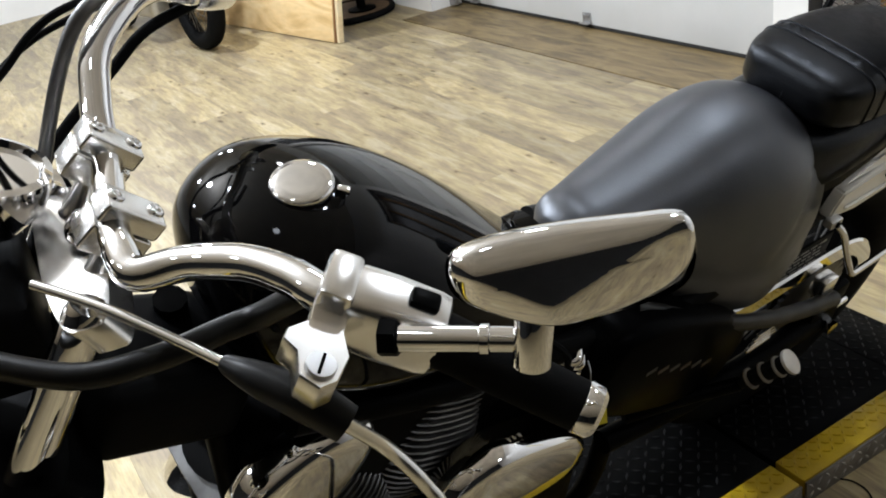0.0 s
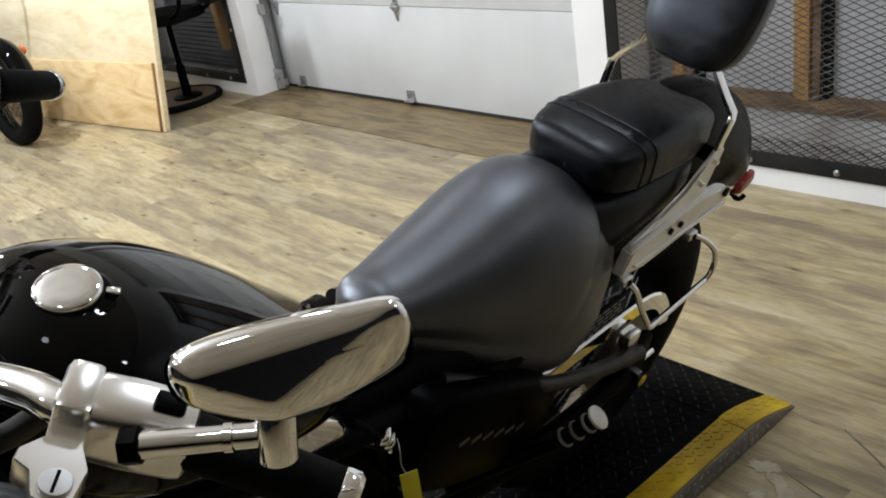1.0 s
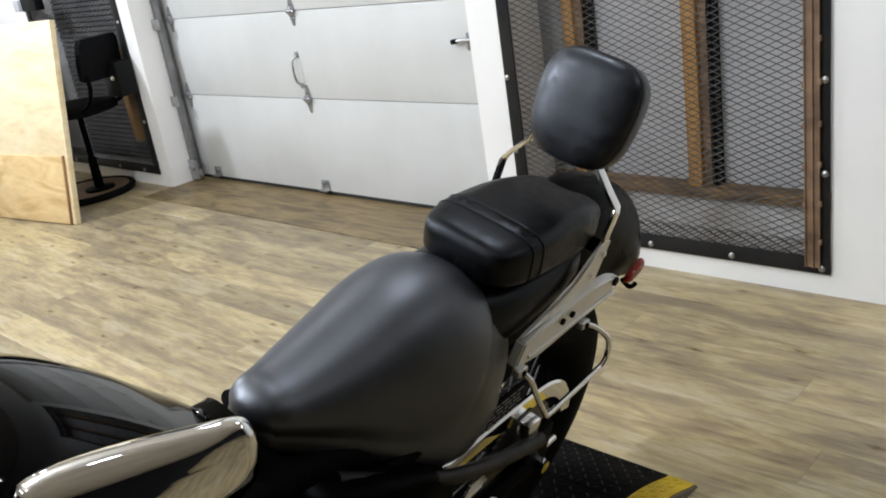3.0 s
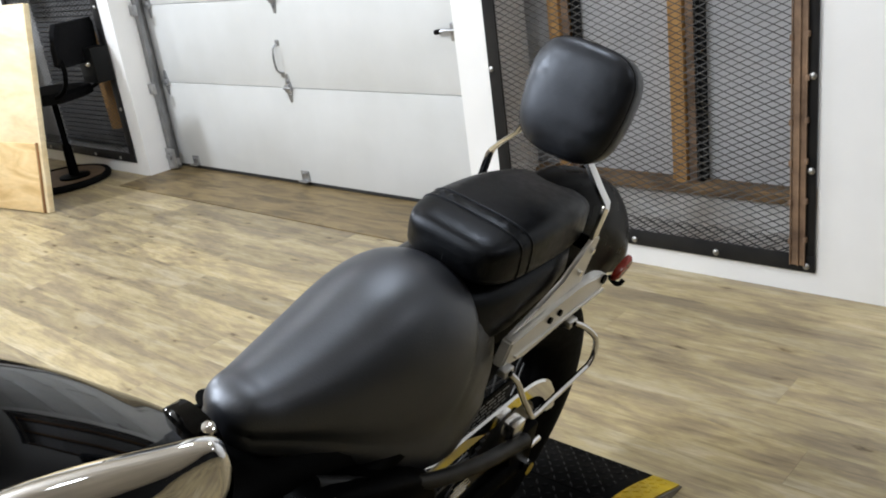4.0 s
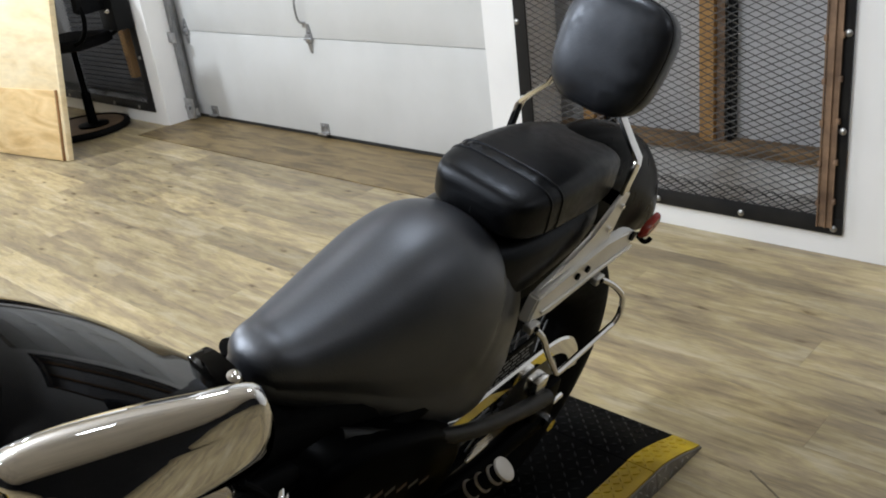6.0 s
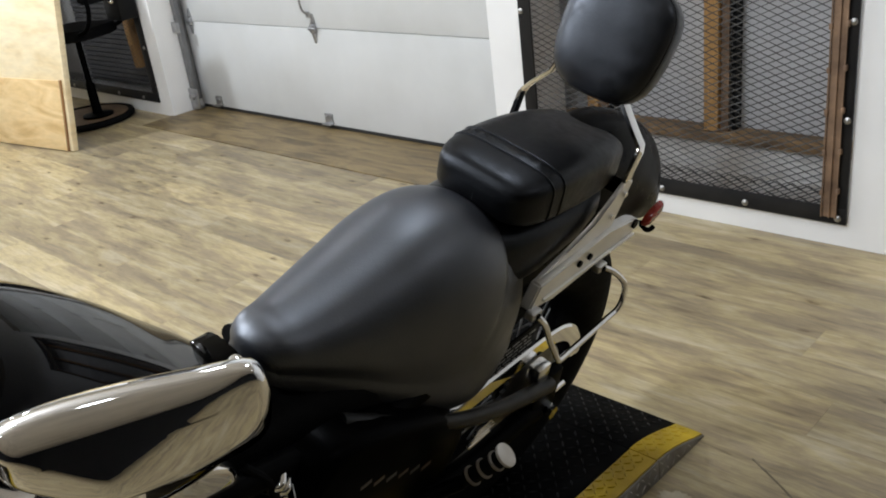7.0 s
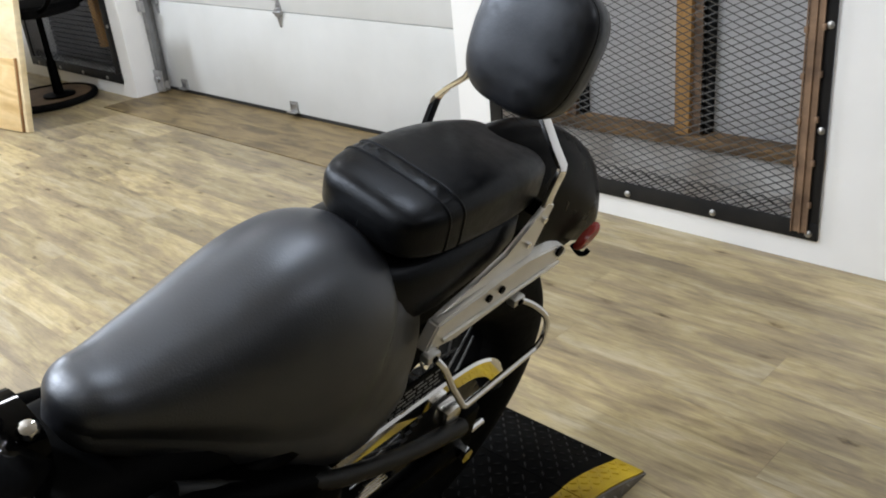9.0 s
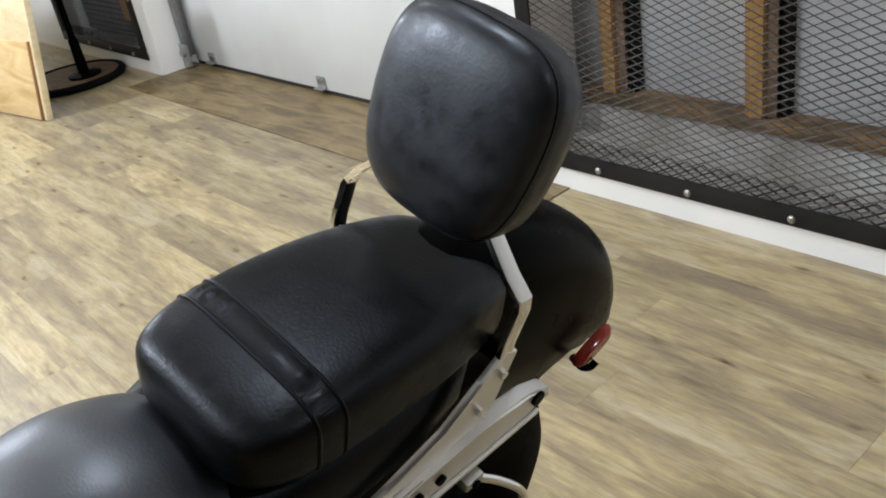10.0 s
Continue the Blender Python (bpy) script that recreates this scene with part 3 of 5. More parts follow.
for k in range(60):
    add_box(bm, L0, L1, 5.17, 5.19, 0.1 + k * 0.032, 0.124 + k * 0.032, m=None)
structure("slatted_shutter", bm, M_GREYBACK, "grey slatted shutter behind the west cage", "shutter")
lst = thing("timber_stud", pose(-4.42, 5.08, 0.12), "brown timber stud behind the dark wire cage", "stud")
part("post", box_bm(-0.03, 0.03, 0.0, 0.05, 0.12, 0.72, bevel=0.004, m=pose(0.06, 0, 0, 0, -4, 0)), M_STUD, lst)

# ---- things by the west wall ----
box = thing("control_box", pose(-4.09, 4.985, 0.585), "black metal control box fixed to the cage frame", "control box")
part("case", box_bm(-0.085, 0.085, -0.11, 0.0, 0.0, 0.20, bevel=0.006), M_BOX, box)
part("latch", lathe_bm((0.03, -0.112, 0.11), (0, -1, 0), [(0, 0.016), (0.012, 0.014), (0.02, 0.006), (0.022, 0.001)], segs=14), M_CHROME, box, "chrome latch")
sensor = thing("wall_bracket", pose(-5.1, 4.99, 1.11), "black wall bracket with a clear plastic tip", "bracket")
part("arm", box_bm(-0.05, 0.16, -0.06, 0.0, 0.0, 0.10, bevel=0.006), M_BOX, sensor)
part("tip", box_bm(-0.12, -0.052, -0.08, -0.01, 0.005, 0.075, bevel=0.008), M_CLEAR, sensor, "clear plastic tip")

panel = thing("plywood_partition", pose(-3.85, 4.33, 0.004, -10.2, 0, 9), "pale pine plywood partition with a lower board screwed on", "partition")
part("sheet", box_bm(-2.4, -0.01, 0.0, 0.018, 0.0, 1.10, bevel=0.0015), M_PLY, panel)
part("kick_board", box_bm(-2.4, -0.035, -0.012, -0.0005, 0.0, 0.375, bevel=0.0015), M_PLYKICK, panel, "darker plywood board along the foot")
part("end_strip", box_bm(-0.034, -0.022, -0.0125, -0.0005, 0.0, 0.38, bevel=0.001), M_PLYEDGE, panel, "dark brown edge strip")
part("return_board", box_bm(-0.009, 0.006, -0.003, 0.03, 0.0, 1.10, bevel=0.001), M_PLY, panel)


def swivel_chair():
    ob = thing("swivel_chair", pose(-4.34, 4.74, 0.035, 0, 0, -68), "black padded swivel chair on a single post", "chair")
    bm = bmesh.new()
    add_rings(bm, [[(u, v, 0.47 + h) for u, v in superloop(0.2 * s, 0.2 * s, -0.2 * s, 0, 4, 24, 4)] for h, s in ((0, 0.85), (0.012, 0.98), (0.045, 1.0), (0.065, 0.93), (0.072, 0.7))])
    part("seat", bm, M_FABRIC, ob)
    bm = bmesh.new()
    rows = []
    for h, s, d in ((0.66, 0.8, 0), (0.68, 1.0, 0), (0.76, 1.03, 0.01), (0.86, 0.98, 0.025), (0.9, 0.85, 0.03)):
        rows.append([(u * s, 0.25 + v + d, h + 0.01) for u, v in superloop(0.17, 0.03, -0.03, 0, 4, 20, 4)])
    add_rings(bm, rows)
    part("backrest", bm, M_FABRIC, ob)
    for s in (-1, 1):
        part("arm", tube_bm([(s * 0.14, 0.25, 0.76), (s * 0.15, 0.28, 0.64), (s * 0.15, 0.22, 0.53), (s * 0.15, 0.05, 0.48)], 0.013), M_SATIN, ob)
    part("stem", lathe_bm((0, 0, 0.0), (0, 0, 1), [(0, 0.09), (0.012, 0.09), (0.02, 0.03), (0.2, 0.026), (0.21, 0.018), (0.48, 0.018)]), M_SATIN, ob)
    return ob


swivel_chair()
mat_base = thing("round_board", pose(-4.42, 4.70, 0, 0, 0, 10), "round chipboard disc with a black rim on the floor", "round board")
part("disc", lathe_bm((0, 0, 0.0), (0, 0, 1), [(0, 0.26), (0.033, 0.26), (0.035, 0.25)], segs=48), M_BOARD, mat_base)
bm = bmesh.new()
add_tube(bm, [(0.265 * math.cos(2 * math.pi * k / 40), 0.265 * math.sin(2 * math.pi * k / 40), 0.022) for k in range(40)], 0.021, segs=8, steps=1, loop=True)
part("rim", bm, M_RUBBER, mat_base, "black rubber rim")

# ---- lift table ----
LIFT_H = 0.05
lift = thing("lift_table", pose(0.093, 3.345, 0, 0, 0, -1.0), "low black tread-plate motorcycle lift with yellow edges", "motorcycle lift")


def add_treads(bm, x0, x1, y0, y1, pitch, at, size=(0.026, 0.006, 0.0022)):
    """Raised bars of tread plate, alternately turned. at(x, y) gives the matrix of the surface there."""
    ny, nx = int((y1 - y0) / pitch), int((x1 - x0) / pitch)
    for r in range(ny):
        for c in range(nx):
            m = at(x0 + (c + 0.5) * pitch, y0 + (r + 0.5) * pitch) @ pose(0, 0, 0, 0, 0, 45 if (r + c) % 2 else -45)
            l, w, h = size
            low = [bm.verts.new(m @ Vector(p)) for p in ((-l / 2, 0, 0), (0, -w / 2, 0), (l / 2, 0, 0), (0, w / 2, 0))]
            top = [bm.verts.new(m @ Vector(p)) for p in ((-l / 3, 0, h), (0, -w / 4, h), (l / 3, 0, h), (0, w / 4, h))]
            bm.faces.new(top)
            for i in range(4):
                j = (i + 1) % 4
                bm.faces.new((low[i], low[j], top[j], top[i]))


LIFT_W, STRIP = 0.66, 0.068
flat_at = lambda x, y: pose(x, y, LIFT_H)  # noqa: E731
for name, y0, y1 in (("main_plate", -2.6, -0.006), ("rear_plate", 0.006, 0.385)):
    part(name, box_bm(-LIFT_W, -STRIP, y0, y1, 0.012, LIFT_H, bevel=0.002), M_PLATE, lift)
    bm = bmesh.new()
    add_treads(bm, -LIFT_W + 0.02, -STRIP - 0.004, max(y0, -1.2), y1, 0.023, flat_at, size=(0.021, 0.0055, 0.0022))
    part("tread_relief", bm, M_TREAD, lift, "raised black tread bars", smooth=False, kind="stuff")
    part("edge_strip", box_bm(-STRIP + 0.0015, 0.0, y0, y1, 0.012, LIFT_H + 0.0005, bevel=0.003), M_YELLOW, lift, "yellow painted edge strip")
    bm = bmesh.new()
    add_treads(bm, -STRIP + 0.002, -0.001, max(y0, -1.2), y1, 0.0163, lambda x, y: pose(x, y, LIFT_H + 0.0005), size=(0.0165, 0.0048, 0.0022))
    part("edge_relief", bm, M_YELLOW, lift, "raised yellow tread bars", smooth=False, kind="stuff")
    bm = bmesh.new()
    add_box(bm, 0.001, 0.006, y0, y1, 0.0, LIFT_H - 0.002, bevel=0.001)
    part("skirt", bm, M_SKIRT, lift, "bare tread-plate side skirt")
    bm = bmesh.new()
    add_treads(bm, 0.004, LIFT_H - 0.002, max(y0, -1.2), y1, 0.022, lambda x, y: pose(0.006, y, x, 0, 90, 0), size=(0.02, 0.005, 0.0018))
    part("skirt_relief", bm, M_SKIRTBAR, lift, "bright raised bars on the skirt", smooth=False, kind="stuff")
# the ramp at the end bends down to the floor
RY0, RY1, RZ = 0.385, 0.570, 0.005
SLOPE = [(RY0, LIFT_H), (RY0 + 0.03, LIFT_H - 0.002), (RY0 + 0.07, LIFT_H - 0.010), (RY0 + 0.12, LIFT_H - 0.024), (RY1 - 0.02, RZ + 0.005), (RY1, RZ)]


def ramp_height(y):
    return float(np.interp(y, [q[0] for q in SLOPE], [q[1] for q in SLOPE]))


def wedge(x0, x1, lift_by=0.0, drop=0.0):
    bm = bmesh.new()
    top = [(y + 0.001, z + lift_by - drop) for y, z in SLOPE]
    add_rings(bm, [[(x, y, z) for y, z in top] + [(x, RY1, 0.0), (x, RY0 + 0.001, 0.0)] for x in (x0, x1)])
    return bm


def on_ramp(x, y):
    tilt = math.degrees(math.atan2(ramp_height(y + 0.006) - ramp_height(y - 0.006), 0.012))
    return pose(x, y, ramp_height(y), tilt, 0, 0)


part("end_ramp", wedge(-LIFT_W, -STRIP), M_PLATE, lift, angle=20)
part("ramp_strip", wedge(-STRIP + 0.0015, 0.0, 0.0005), M_YELLOW, lift, "yellow painted ramp corner", angle=20)
part("ramp_skirt", wedge(0.001, 0.006, 0.0, 0.002), M_SKIRT, lift, "bare tread-plate side skirt", angle=20)
bm = bmesh.new()
add_treads(bm, -LIFT_W + 0.02, -STRIP - 0.004, RY0, RY1, 0.023, on_ramp, size=(0.021, 0.0055, 0.0022))
part("ramp_relief", bm, M_TREAD, lift, smooth=False, kind="stuff")
bm = bmesh.new()
add_treads(bm, -STRIP + 0.002, -0.001, RY0, RY1, 0.0163, lambda x, y: on_ramp(x, y) @ pose(0, 0, 0.0005), size=(0.0165, 0.0048, 0.0022))
part("ramp_strip_relief", bm, M_YELLOW, lift, smooth=False, kind="stuff")
bm = bmesh.new()
for k in range(9):
    for q in range(2):
        yy, zz = RY0 + 0.011 + 0.022 * k, 0.014 + 0.022 * q
        if zz + 0.008 < ramp_height(yy):
            add_treads(bm, zz - 0.011, zz + 0.0111, yy - 0.011, yy + 0.0111, 0.022, lambda x, y: pose(0.006, y, x, 0, 90, 0) @ pose(0, 0, 0, 0, 0, 90 * ((k + q) % 2)), size=(0.02, 0.005, 0.0018))
part("ramp_skirt_relief", bm, M_SKIRTBAR, lift, smooth=False, kind="stuff")

# ---- the motorcycle ----
bike = thing("motorcycle", pose(-0.204, 3.45, LIFT_H + 0.003, 0, 20, 3), "black cruiser motorcycle with chrome bars leaning on a lift", "motorcycle")


def settle(bm, move=(0, 0, 0), size=(1, 1, 1), turn=(0, 0, 0)):
    """Scale and turn a part about its middle, then shift it; gives the matrix for what belongs to it."""
    lo = Vector([min(v.co[k] for v in bm.verts) for k in range(3)])
    hi = Vector([max(v.co[k] for v in bm.verts) for k in range(3)])
    c = (lo + hi) / 2
    m = Matrix.Translation(c + Vector(move)) @ pose(0, 0, 0, *turn) @ Matrix.Diagonal((*size, 1)) @ Matrix.Translation(-c)
    bmesh.ops.transform(bm, matrix=m, verts=bm.verts)
    return m


def moved(bm, m):
    bmesh.ops.transform(bm, matrix=m, verts=bm.verts)
    return bm


# tank: v, half width, top, bottom, widest level
TANK = [(-1.05, 0.045, 0.925, 0.86, 0.89), (-1.035, 0.085, 0.957, 0.82, 0.885), (-1.005, 0.115, 0.977, 0.79, 0.875), (-0.965, 0.133, 0.985, 0.77, 0.865),
        (-0.92, 0.141, 0.975, 0.755, 0.85), (-0.86, 0.143, 0.947, 0.74, 0.83), (-0.80, 0.138, 0.905, 0.725, 0.80), (-0.74, 0.125, 0.853, 0.71, 0.77),
        (-0.69, 0.105, 0.803, 0.70, 0.745), (-0.65, 0.08, 0.765, 0.69, 0.725), (-0.62, 0.05, 0.735, 0.685, 0.71)]
bm = bmesh.new()
add_rings(bm, [[(u, v, w) for u, w in superloop(hw, top, bot, mid, 2.25, 40)] for v, hw, top, bot, mid in interp_rows(TANK, 4)])
settle(bm, (-0.002, 0.010, 0.007), (1.014, 0.952, 0.981))
tank = part("fuel_tank", bm, M_PAINT, bike, "glossy black teardrop fuel tank", angle=70)
CAPN = Vector((0.05, -0.02, 1)).normalized()
CAPO = Vector((0.019, -0.931, 0.977))
part("cap_rim", lathe_bm(CAPO, CAPN, [(-0.012, 0.038), (0.0, 0.037), (0.003, 0.033), (0.003, 0.001)], segs=36), M_PAINT, tank, "black rim below the cap")
part("filler_cap", lathe_bm(CAPO + CAPN * 0.004, CAPN, [(-0.006, 0.022), (0.003, 0.0225), (0.004, 0.0275), (0.0085, 0.0282), (0.0105, 0.0272), (0.0118, 0.0245), (0.0126, 0.018), (0.0130, 0.009), (0.0131, 0.001)], segs=48), M_CHROME, tank, "round chrome filler cap")
part("lock_tab", box_bm(-0.006, 0.006, -0.0035, 0.0035, -0.003, 0.0035, bevel=0.0015, m=pose(0.039, -0.902, 0.981, 0, 8, 50)), M_CHROME, tank, "small chrome tab beside the cap")

# rider's seat: v, half width, top, edge level
SEAT = [(-0.656, 0.010, 0.724, 0.716), (-0.652, 0.028, 0.732, 0.711), (-0.640, 0.052, 0.741, 0.705), (-0.622, 0.067, 0.747, 0.700), (-0.59, 0.082, 0.750, 0.691), (-0.53, 0.109, 0.766, 0.672),
        (-0.46, 0.137, 0.790, 0.645), (-0.39, 0.160, 0.816, 0.622), (-0.32, 0.173, 0.828, 0.61), (-0.26, 0.170, 0.820, 0.607), (-0.21, 0.158, 0.80, 0.612), (-0.17, 0.145, 0.785, 0.62)]


def seat_ring(v, a, wt, we, lift_by=0.0):
    """Domed cushion down to a welt at its shoulder, then an upright side band."""
    ws = we + 0.17 * (wt - we)
    half = []
    for i in range(37):
        f = i / 30
        if f <= 1:
            u, w = math.sin(f * math.pi / 2) ** 0.86, math.cos(f * math.pi / 2) ** 0.80
            u, w = a * u, ws + (wt - ws) * w
        else:
            g = (f - 1) * 5
            u, w = a * (1 + 0.025 * math.sin(g * math.pi)), ws + (we - 0.016 - ws) * g
        e = (max(0.0, v + 0.345) / 0.125) ** 2 + f * f - 1
        sink = 0.0058 * math.exp(-(e / 0.09) ** 2) + (0.0055 if e > 0 else 0.0) * min(1, abs(e) / 0.1)
        k = 1 - (sink - lift_by) / math.hypot(u, (w - ws) + 0.05)
        half.append((u * k, v, ws - 0.05 + (w - ws + 0.05) * k if f <= 1 else w))
    return [(-u, v2, w) for u, v2, w in reversed(half[1:])] + half


bm = bmesh.new()
add_rings(bm, [seat_ring(*r) for r in interp_rows(SEAT, 7)])
SEAT_M = settle(bm, (-0.002, 0.046, -0.016), (0.784, 0.960, 1.205), (-9.8, 0, 0))
seat = part("rider_seat", bm, M_LEATHER, bike, "broad smooth black vinyl rider seat", angle=75)
seam = []
for k in range(-20, 21):
    f = abs(k) / 20 * 0.999
    v = -0.345 + 0.125 * math.sqrt(1 - f * f)
    vs = [r[0] for r in SEAT]
    row = [float(np.interp(v, vs, [r[c] for r in SEAT])) for c in (1, 2, 3)]
    ring = seat_ring(v, *row)
    i = 36 + round(f * 30) * (1 if k > 0 else -1)
    seam.append(ring[i])
part("seam", moved(tube_bm(seam, 0.0011, segs=6, steps=1), SEAT_M), M_LEATHER3, seat)

# pillion: rounded block, lower behind
PILL = [(-0.266, 0.050, 0.832, 0.80), (-0.260, 0.078, 0.852, 0.79), (-0.243, 0.100, 0.866, 0.782), (-0.20, 0.115, 0.873, 0.772), (-0.13, 0.119, 0.874, 0.764), (-0.04, 0.116, 0.868, 0.752),
        (0.04, 0.107, 0.855, 0.742), (0.10, 0.094, 0.840, 0.735), (0.130, 0.078, 0.822, 0.735), (0.142, 0.055, 0.80, 0.74)]
PILL_POW = 3.9
bm = bmesh.new()
add_rings(bm, [[(u, v, w) for u, w in superloop(hw, top, bot, top - 0.43 * (top - bot), PILL_POW, 72, 5.0)] for v, hw, top, bot in interp_rows(PILL, 5)])
PILL_M = settle(bm, (0.009, 0.041, -0.010), (0.805, 0.827, 0.825))
pillion = part("pillion_seat", bm, M_LEATHER3, bike, "worn black vinyl pillion seat with a strap", angle=60)


def over_pillion(v, lift_by=0.001, n=48, lo=-0.35, hi=math.pi + 0.35):
    vs = [r[0] for r in PILL]
    hw, top, bot = (float(np.interp(v, vs, [r[k] for r in PILL])) for k in (1, 2, 3))
    mid = top - 0.43 * (top - bot)
    out = []
    for i in range(n):
        t = lo + (hi - lo) * i / (n - 1)
        c, q = math.cos(t), math.sin(t)
        p, h = (PILL_POW, top - mid) if q >= 0 else (5.0, mid - bot)
        out.append(((hw + lift_by) * math.copysign(abs(c) ** (2 / p), c), v, mid + (h + lift_by) * math.copysign(abs(q) ** (2 / p), q)))
    return out


for v in (-0.186, -0.154):
    part("strap_piping", moved(tube_bm(over_pillion(v), 0.0024, segs=8, steps=1), PILL_M), M_LEATHER3, pillion)
bm = bmesh.new()
rnd = random.Random(5)
ruck = [0.0060 * rnd.random() * math.sin(math.pi * i / 47) ** 2 for i in range(48)]
cols = []
for q in range(7):
    v = -0.183 + 0.026 * q / 6
    puff = math.sin(math.pi * q / 6)
    base = over_pillion(v, 0.0009)
    cols.append([Vector(p) + Vector((0, 0, ruck[i] * puff - 0.0004 * puff)) for i, p in enumerate(base)])
low_a, low_b = over_pillion(-0.183, -0.004), over_pillion(-0.157, -0.004)
add_rings(bm, [[c[i] for c in cols] + [low_b[i], low_a[i]] for i in range(48)])
moved(bm, PILL_M)
part("strap", bm, M_LEATHER3, pillion, "black strap across the pillion seat")
part("front_seam", moved(tube_bm([(0.0, -0.2635, 0.80), (0.002, -0.2645, 0.815), (0.0, -0.2625, 0.835)], 0.002, segs=6), PILL_M), M_LEATHER, pillion)
# body under the pillion
bm = bmesh.new()
add_rings(bm, [[(u, v, w) for u, w in superloop(hw, top, bot, (top + bot) / 2, 4, 24, 4)] for v, hw, top, bot in
               ((-0.21, 0.080, 0.775, 0.66), (-0.17, 0.098, 0.772, 0.655), (-0.10, 0.104, 0.768, 0.66), (0.0, 0.102, 0.763, 0.672), (0.06, 0.094, 0.762, 0.69), (0.10, 0.07, 0.76, 0.71))])
part("seat_base", bm, M_LEATHER3, bike, "smooth black vinyl side below the pillion", angle=60)

# rear fender
FEND = [(-0.30, 0.62, 0.085), (-0.15, 0.70, 0.092), (0.0, 0.742, 0.10), (0.12, 0.755, 0.105), (0.22, 0.742, 0.107), (0.32, 0.695, 0.107), (0.40, 0.63, 0.106), (0.452, 0.555, 0.103), (0.475, 0.48, 0.098), (0.475, 0.43, 0.09)]
line = interp_rows(FEND, 4)
rings = []
for k, (v, w, hw) in enumerate(line):
    a, b = line[max(k - 1, 0)], line[min(k + 1, len(line) - 1)]
    d = Vector((0, b[0] - a[0], b[1] - a[1])).normalized()
    nrm = Vector((0, -d.z, d.y))
    drop = 0.205 if k < 23 else 0.205 - 0.125 * (k - 23) / 13
    outer = [Vector((hw * math.copysign(abs(math.cos(t)) ** 0.7, math.cos(t)), v, w)) - nrm * drop * (1 - math.sin(t) ** 0.75) for t in (math.pi * i / 22 for i in range(23))]
    inner = [Vector((p.x * 0.965, p.y, p.z)) - nrm * 0.004 for p in reversed(outer)]
    rings.append(outer + inner)
bm = bmesh.new()
add_rings(bm, rings)
settle(bm, (-0.004, -0.018, 0.053), (0.83, 0.929, 1.02), (10, 0, 0))
settle(bm, (0.009, -0.013, 0.018), (0.902, 0.978, 0.959))
part("rear_fender", bm, M_FENDER, bike, "black rear fender", angle=60)
for s in (1, -1):
    bm = bmesh.new()
    add_rings(bm, [[(s * (0.094 + 0.013 * k), 0.306 + u, 0.606 + w + 0.30 * u) for u, w in superloop(0.032 * f, 0.0135 * f, -0.0135 * f, 0, 2.6, 30)] for k, f in ((0, 0.96), (0.3, 1.0), (0.7, 0.93), (1.0, 0.75))])
    lens = part("tail_lens", bm, M_RED, bike, "red side lens under the fender")
    part("lens_bracket", tube_bm([(s * 0.085, 0.29, 0.586), (s * 0.098, 0.296, 0.574), (s * 0.104, 0.306, 0.571), (s * 0.106, 0.314, 0.577)], 0.005, segs=8), M_SATIN, lens, "black bent bracket")

# chrome struts, side plates, backrest
for s in (1, -1):
    bm = bmesh.new()
    x0, x1 = s * 0.110, s * 0.130
    prof = [(-0.156, 0.642), (-0.137, 0.682), (-0.02, 0.690), (0.06, 0.694), (0.135, 0.686), (0.168, 0.670), (0.174, 0.655), (0.11, 0.650), (0.05, 0.640), (-0.09, 0.630)]
    add_rings(bm, [[(x, v, w) for v, w in prof] for x in (x0, x1)])
    bmesh.ops.bevel(bm, geom=bm.edges[:], offset=0.003, segments=2, affect="EDGES")
    strut = part("fender_strut", bm, M_STRUT, bike, "bright aluminium fender strut", angle=30)
    part("strut_lip", box_bm(min(x1, x1 + s * 0.005), max(x1, x1 + s * 0.005), -0.125, 0.15, 0.6475, 0.6535, bevel=0.0015, m=Matrix.Translation((0, 0, 0))), M_STRUT, strut)
    for v in (-0.03, 0.0, 0.145):
        part("bolt", cyl_bm((x1, v, 0.673), (x1 + s * 0.004, v, 0.673), 0.006 if v < 0.1 else 0.009, segs=10), M_SATIN, strut)
    bm = bmesh.new()
    prof = [(-0.134, 0.688), (-0.02, 0.690), (0.075, 0.694), (0.103, 0.772), (0.085, 0.782), (0.055, 0.758), (0.01, 0.724), (-0.06, 0.704)]
    add_rings(bm, [[(x, v, w) for v, w in prof] for x in (s * 0.113, s * 0.121)])
    bmesh.ops.bevel(bm, geom=bm.edges[:], offset=0.0015, segments=1, affect="EDGES")
    plate = part("side_plate", bm, M_STRUT, bike, "flat bright side plate", angle=30)
    for v, w in ((0.055, 0.722), (0.082, 0.755)):
        part("bolt", cyl_bm((s * 0.121, v, w), (s * 0.126, v, w), 0.005, segs=10), M_CHROME, plate)
    bm = bmesh.new()
    bar = [Vector(p) for p in ((s * 0.117, 0.083, 0.745), (s * 0.117, 0.088, 0.79), (s * 0.1175, 0.100, 0.826), (s * 0.115, 0.103, 0.834), (s * 0.098, 0.099, 0.856), (s * 0.070, 0.100, 0.888), (s * 0.055, 0.104, 0.93))]
    rings = []
    for k, p in enumerate(bar):
        d = (bar[min(k + 1, 6)] - bar[max(k - 1, 0)]).normalized()
        wide = Vector((0, 1, 0)) - d * d.y
        wide.normalize()
        thin = d.cross(wide)
        rings.append([p + wide * q + thin * h for q, h in superloop(0.0095, 0.0038, -0.0038, 0, 6, 16, 6)])
    add_rings(bm, rings)
    part("backrest_bar", bm, M_CHROME, bike, "polished flat backrest bar", angle=25)
BACK = pose(0.016, 0.089, 0.982, -13.5, 0, 0)
rings = []
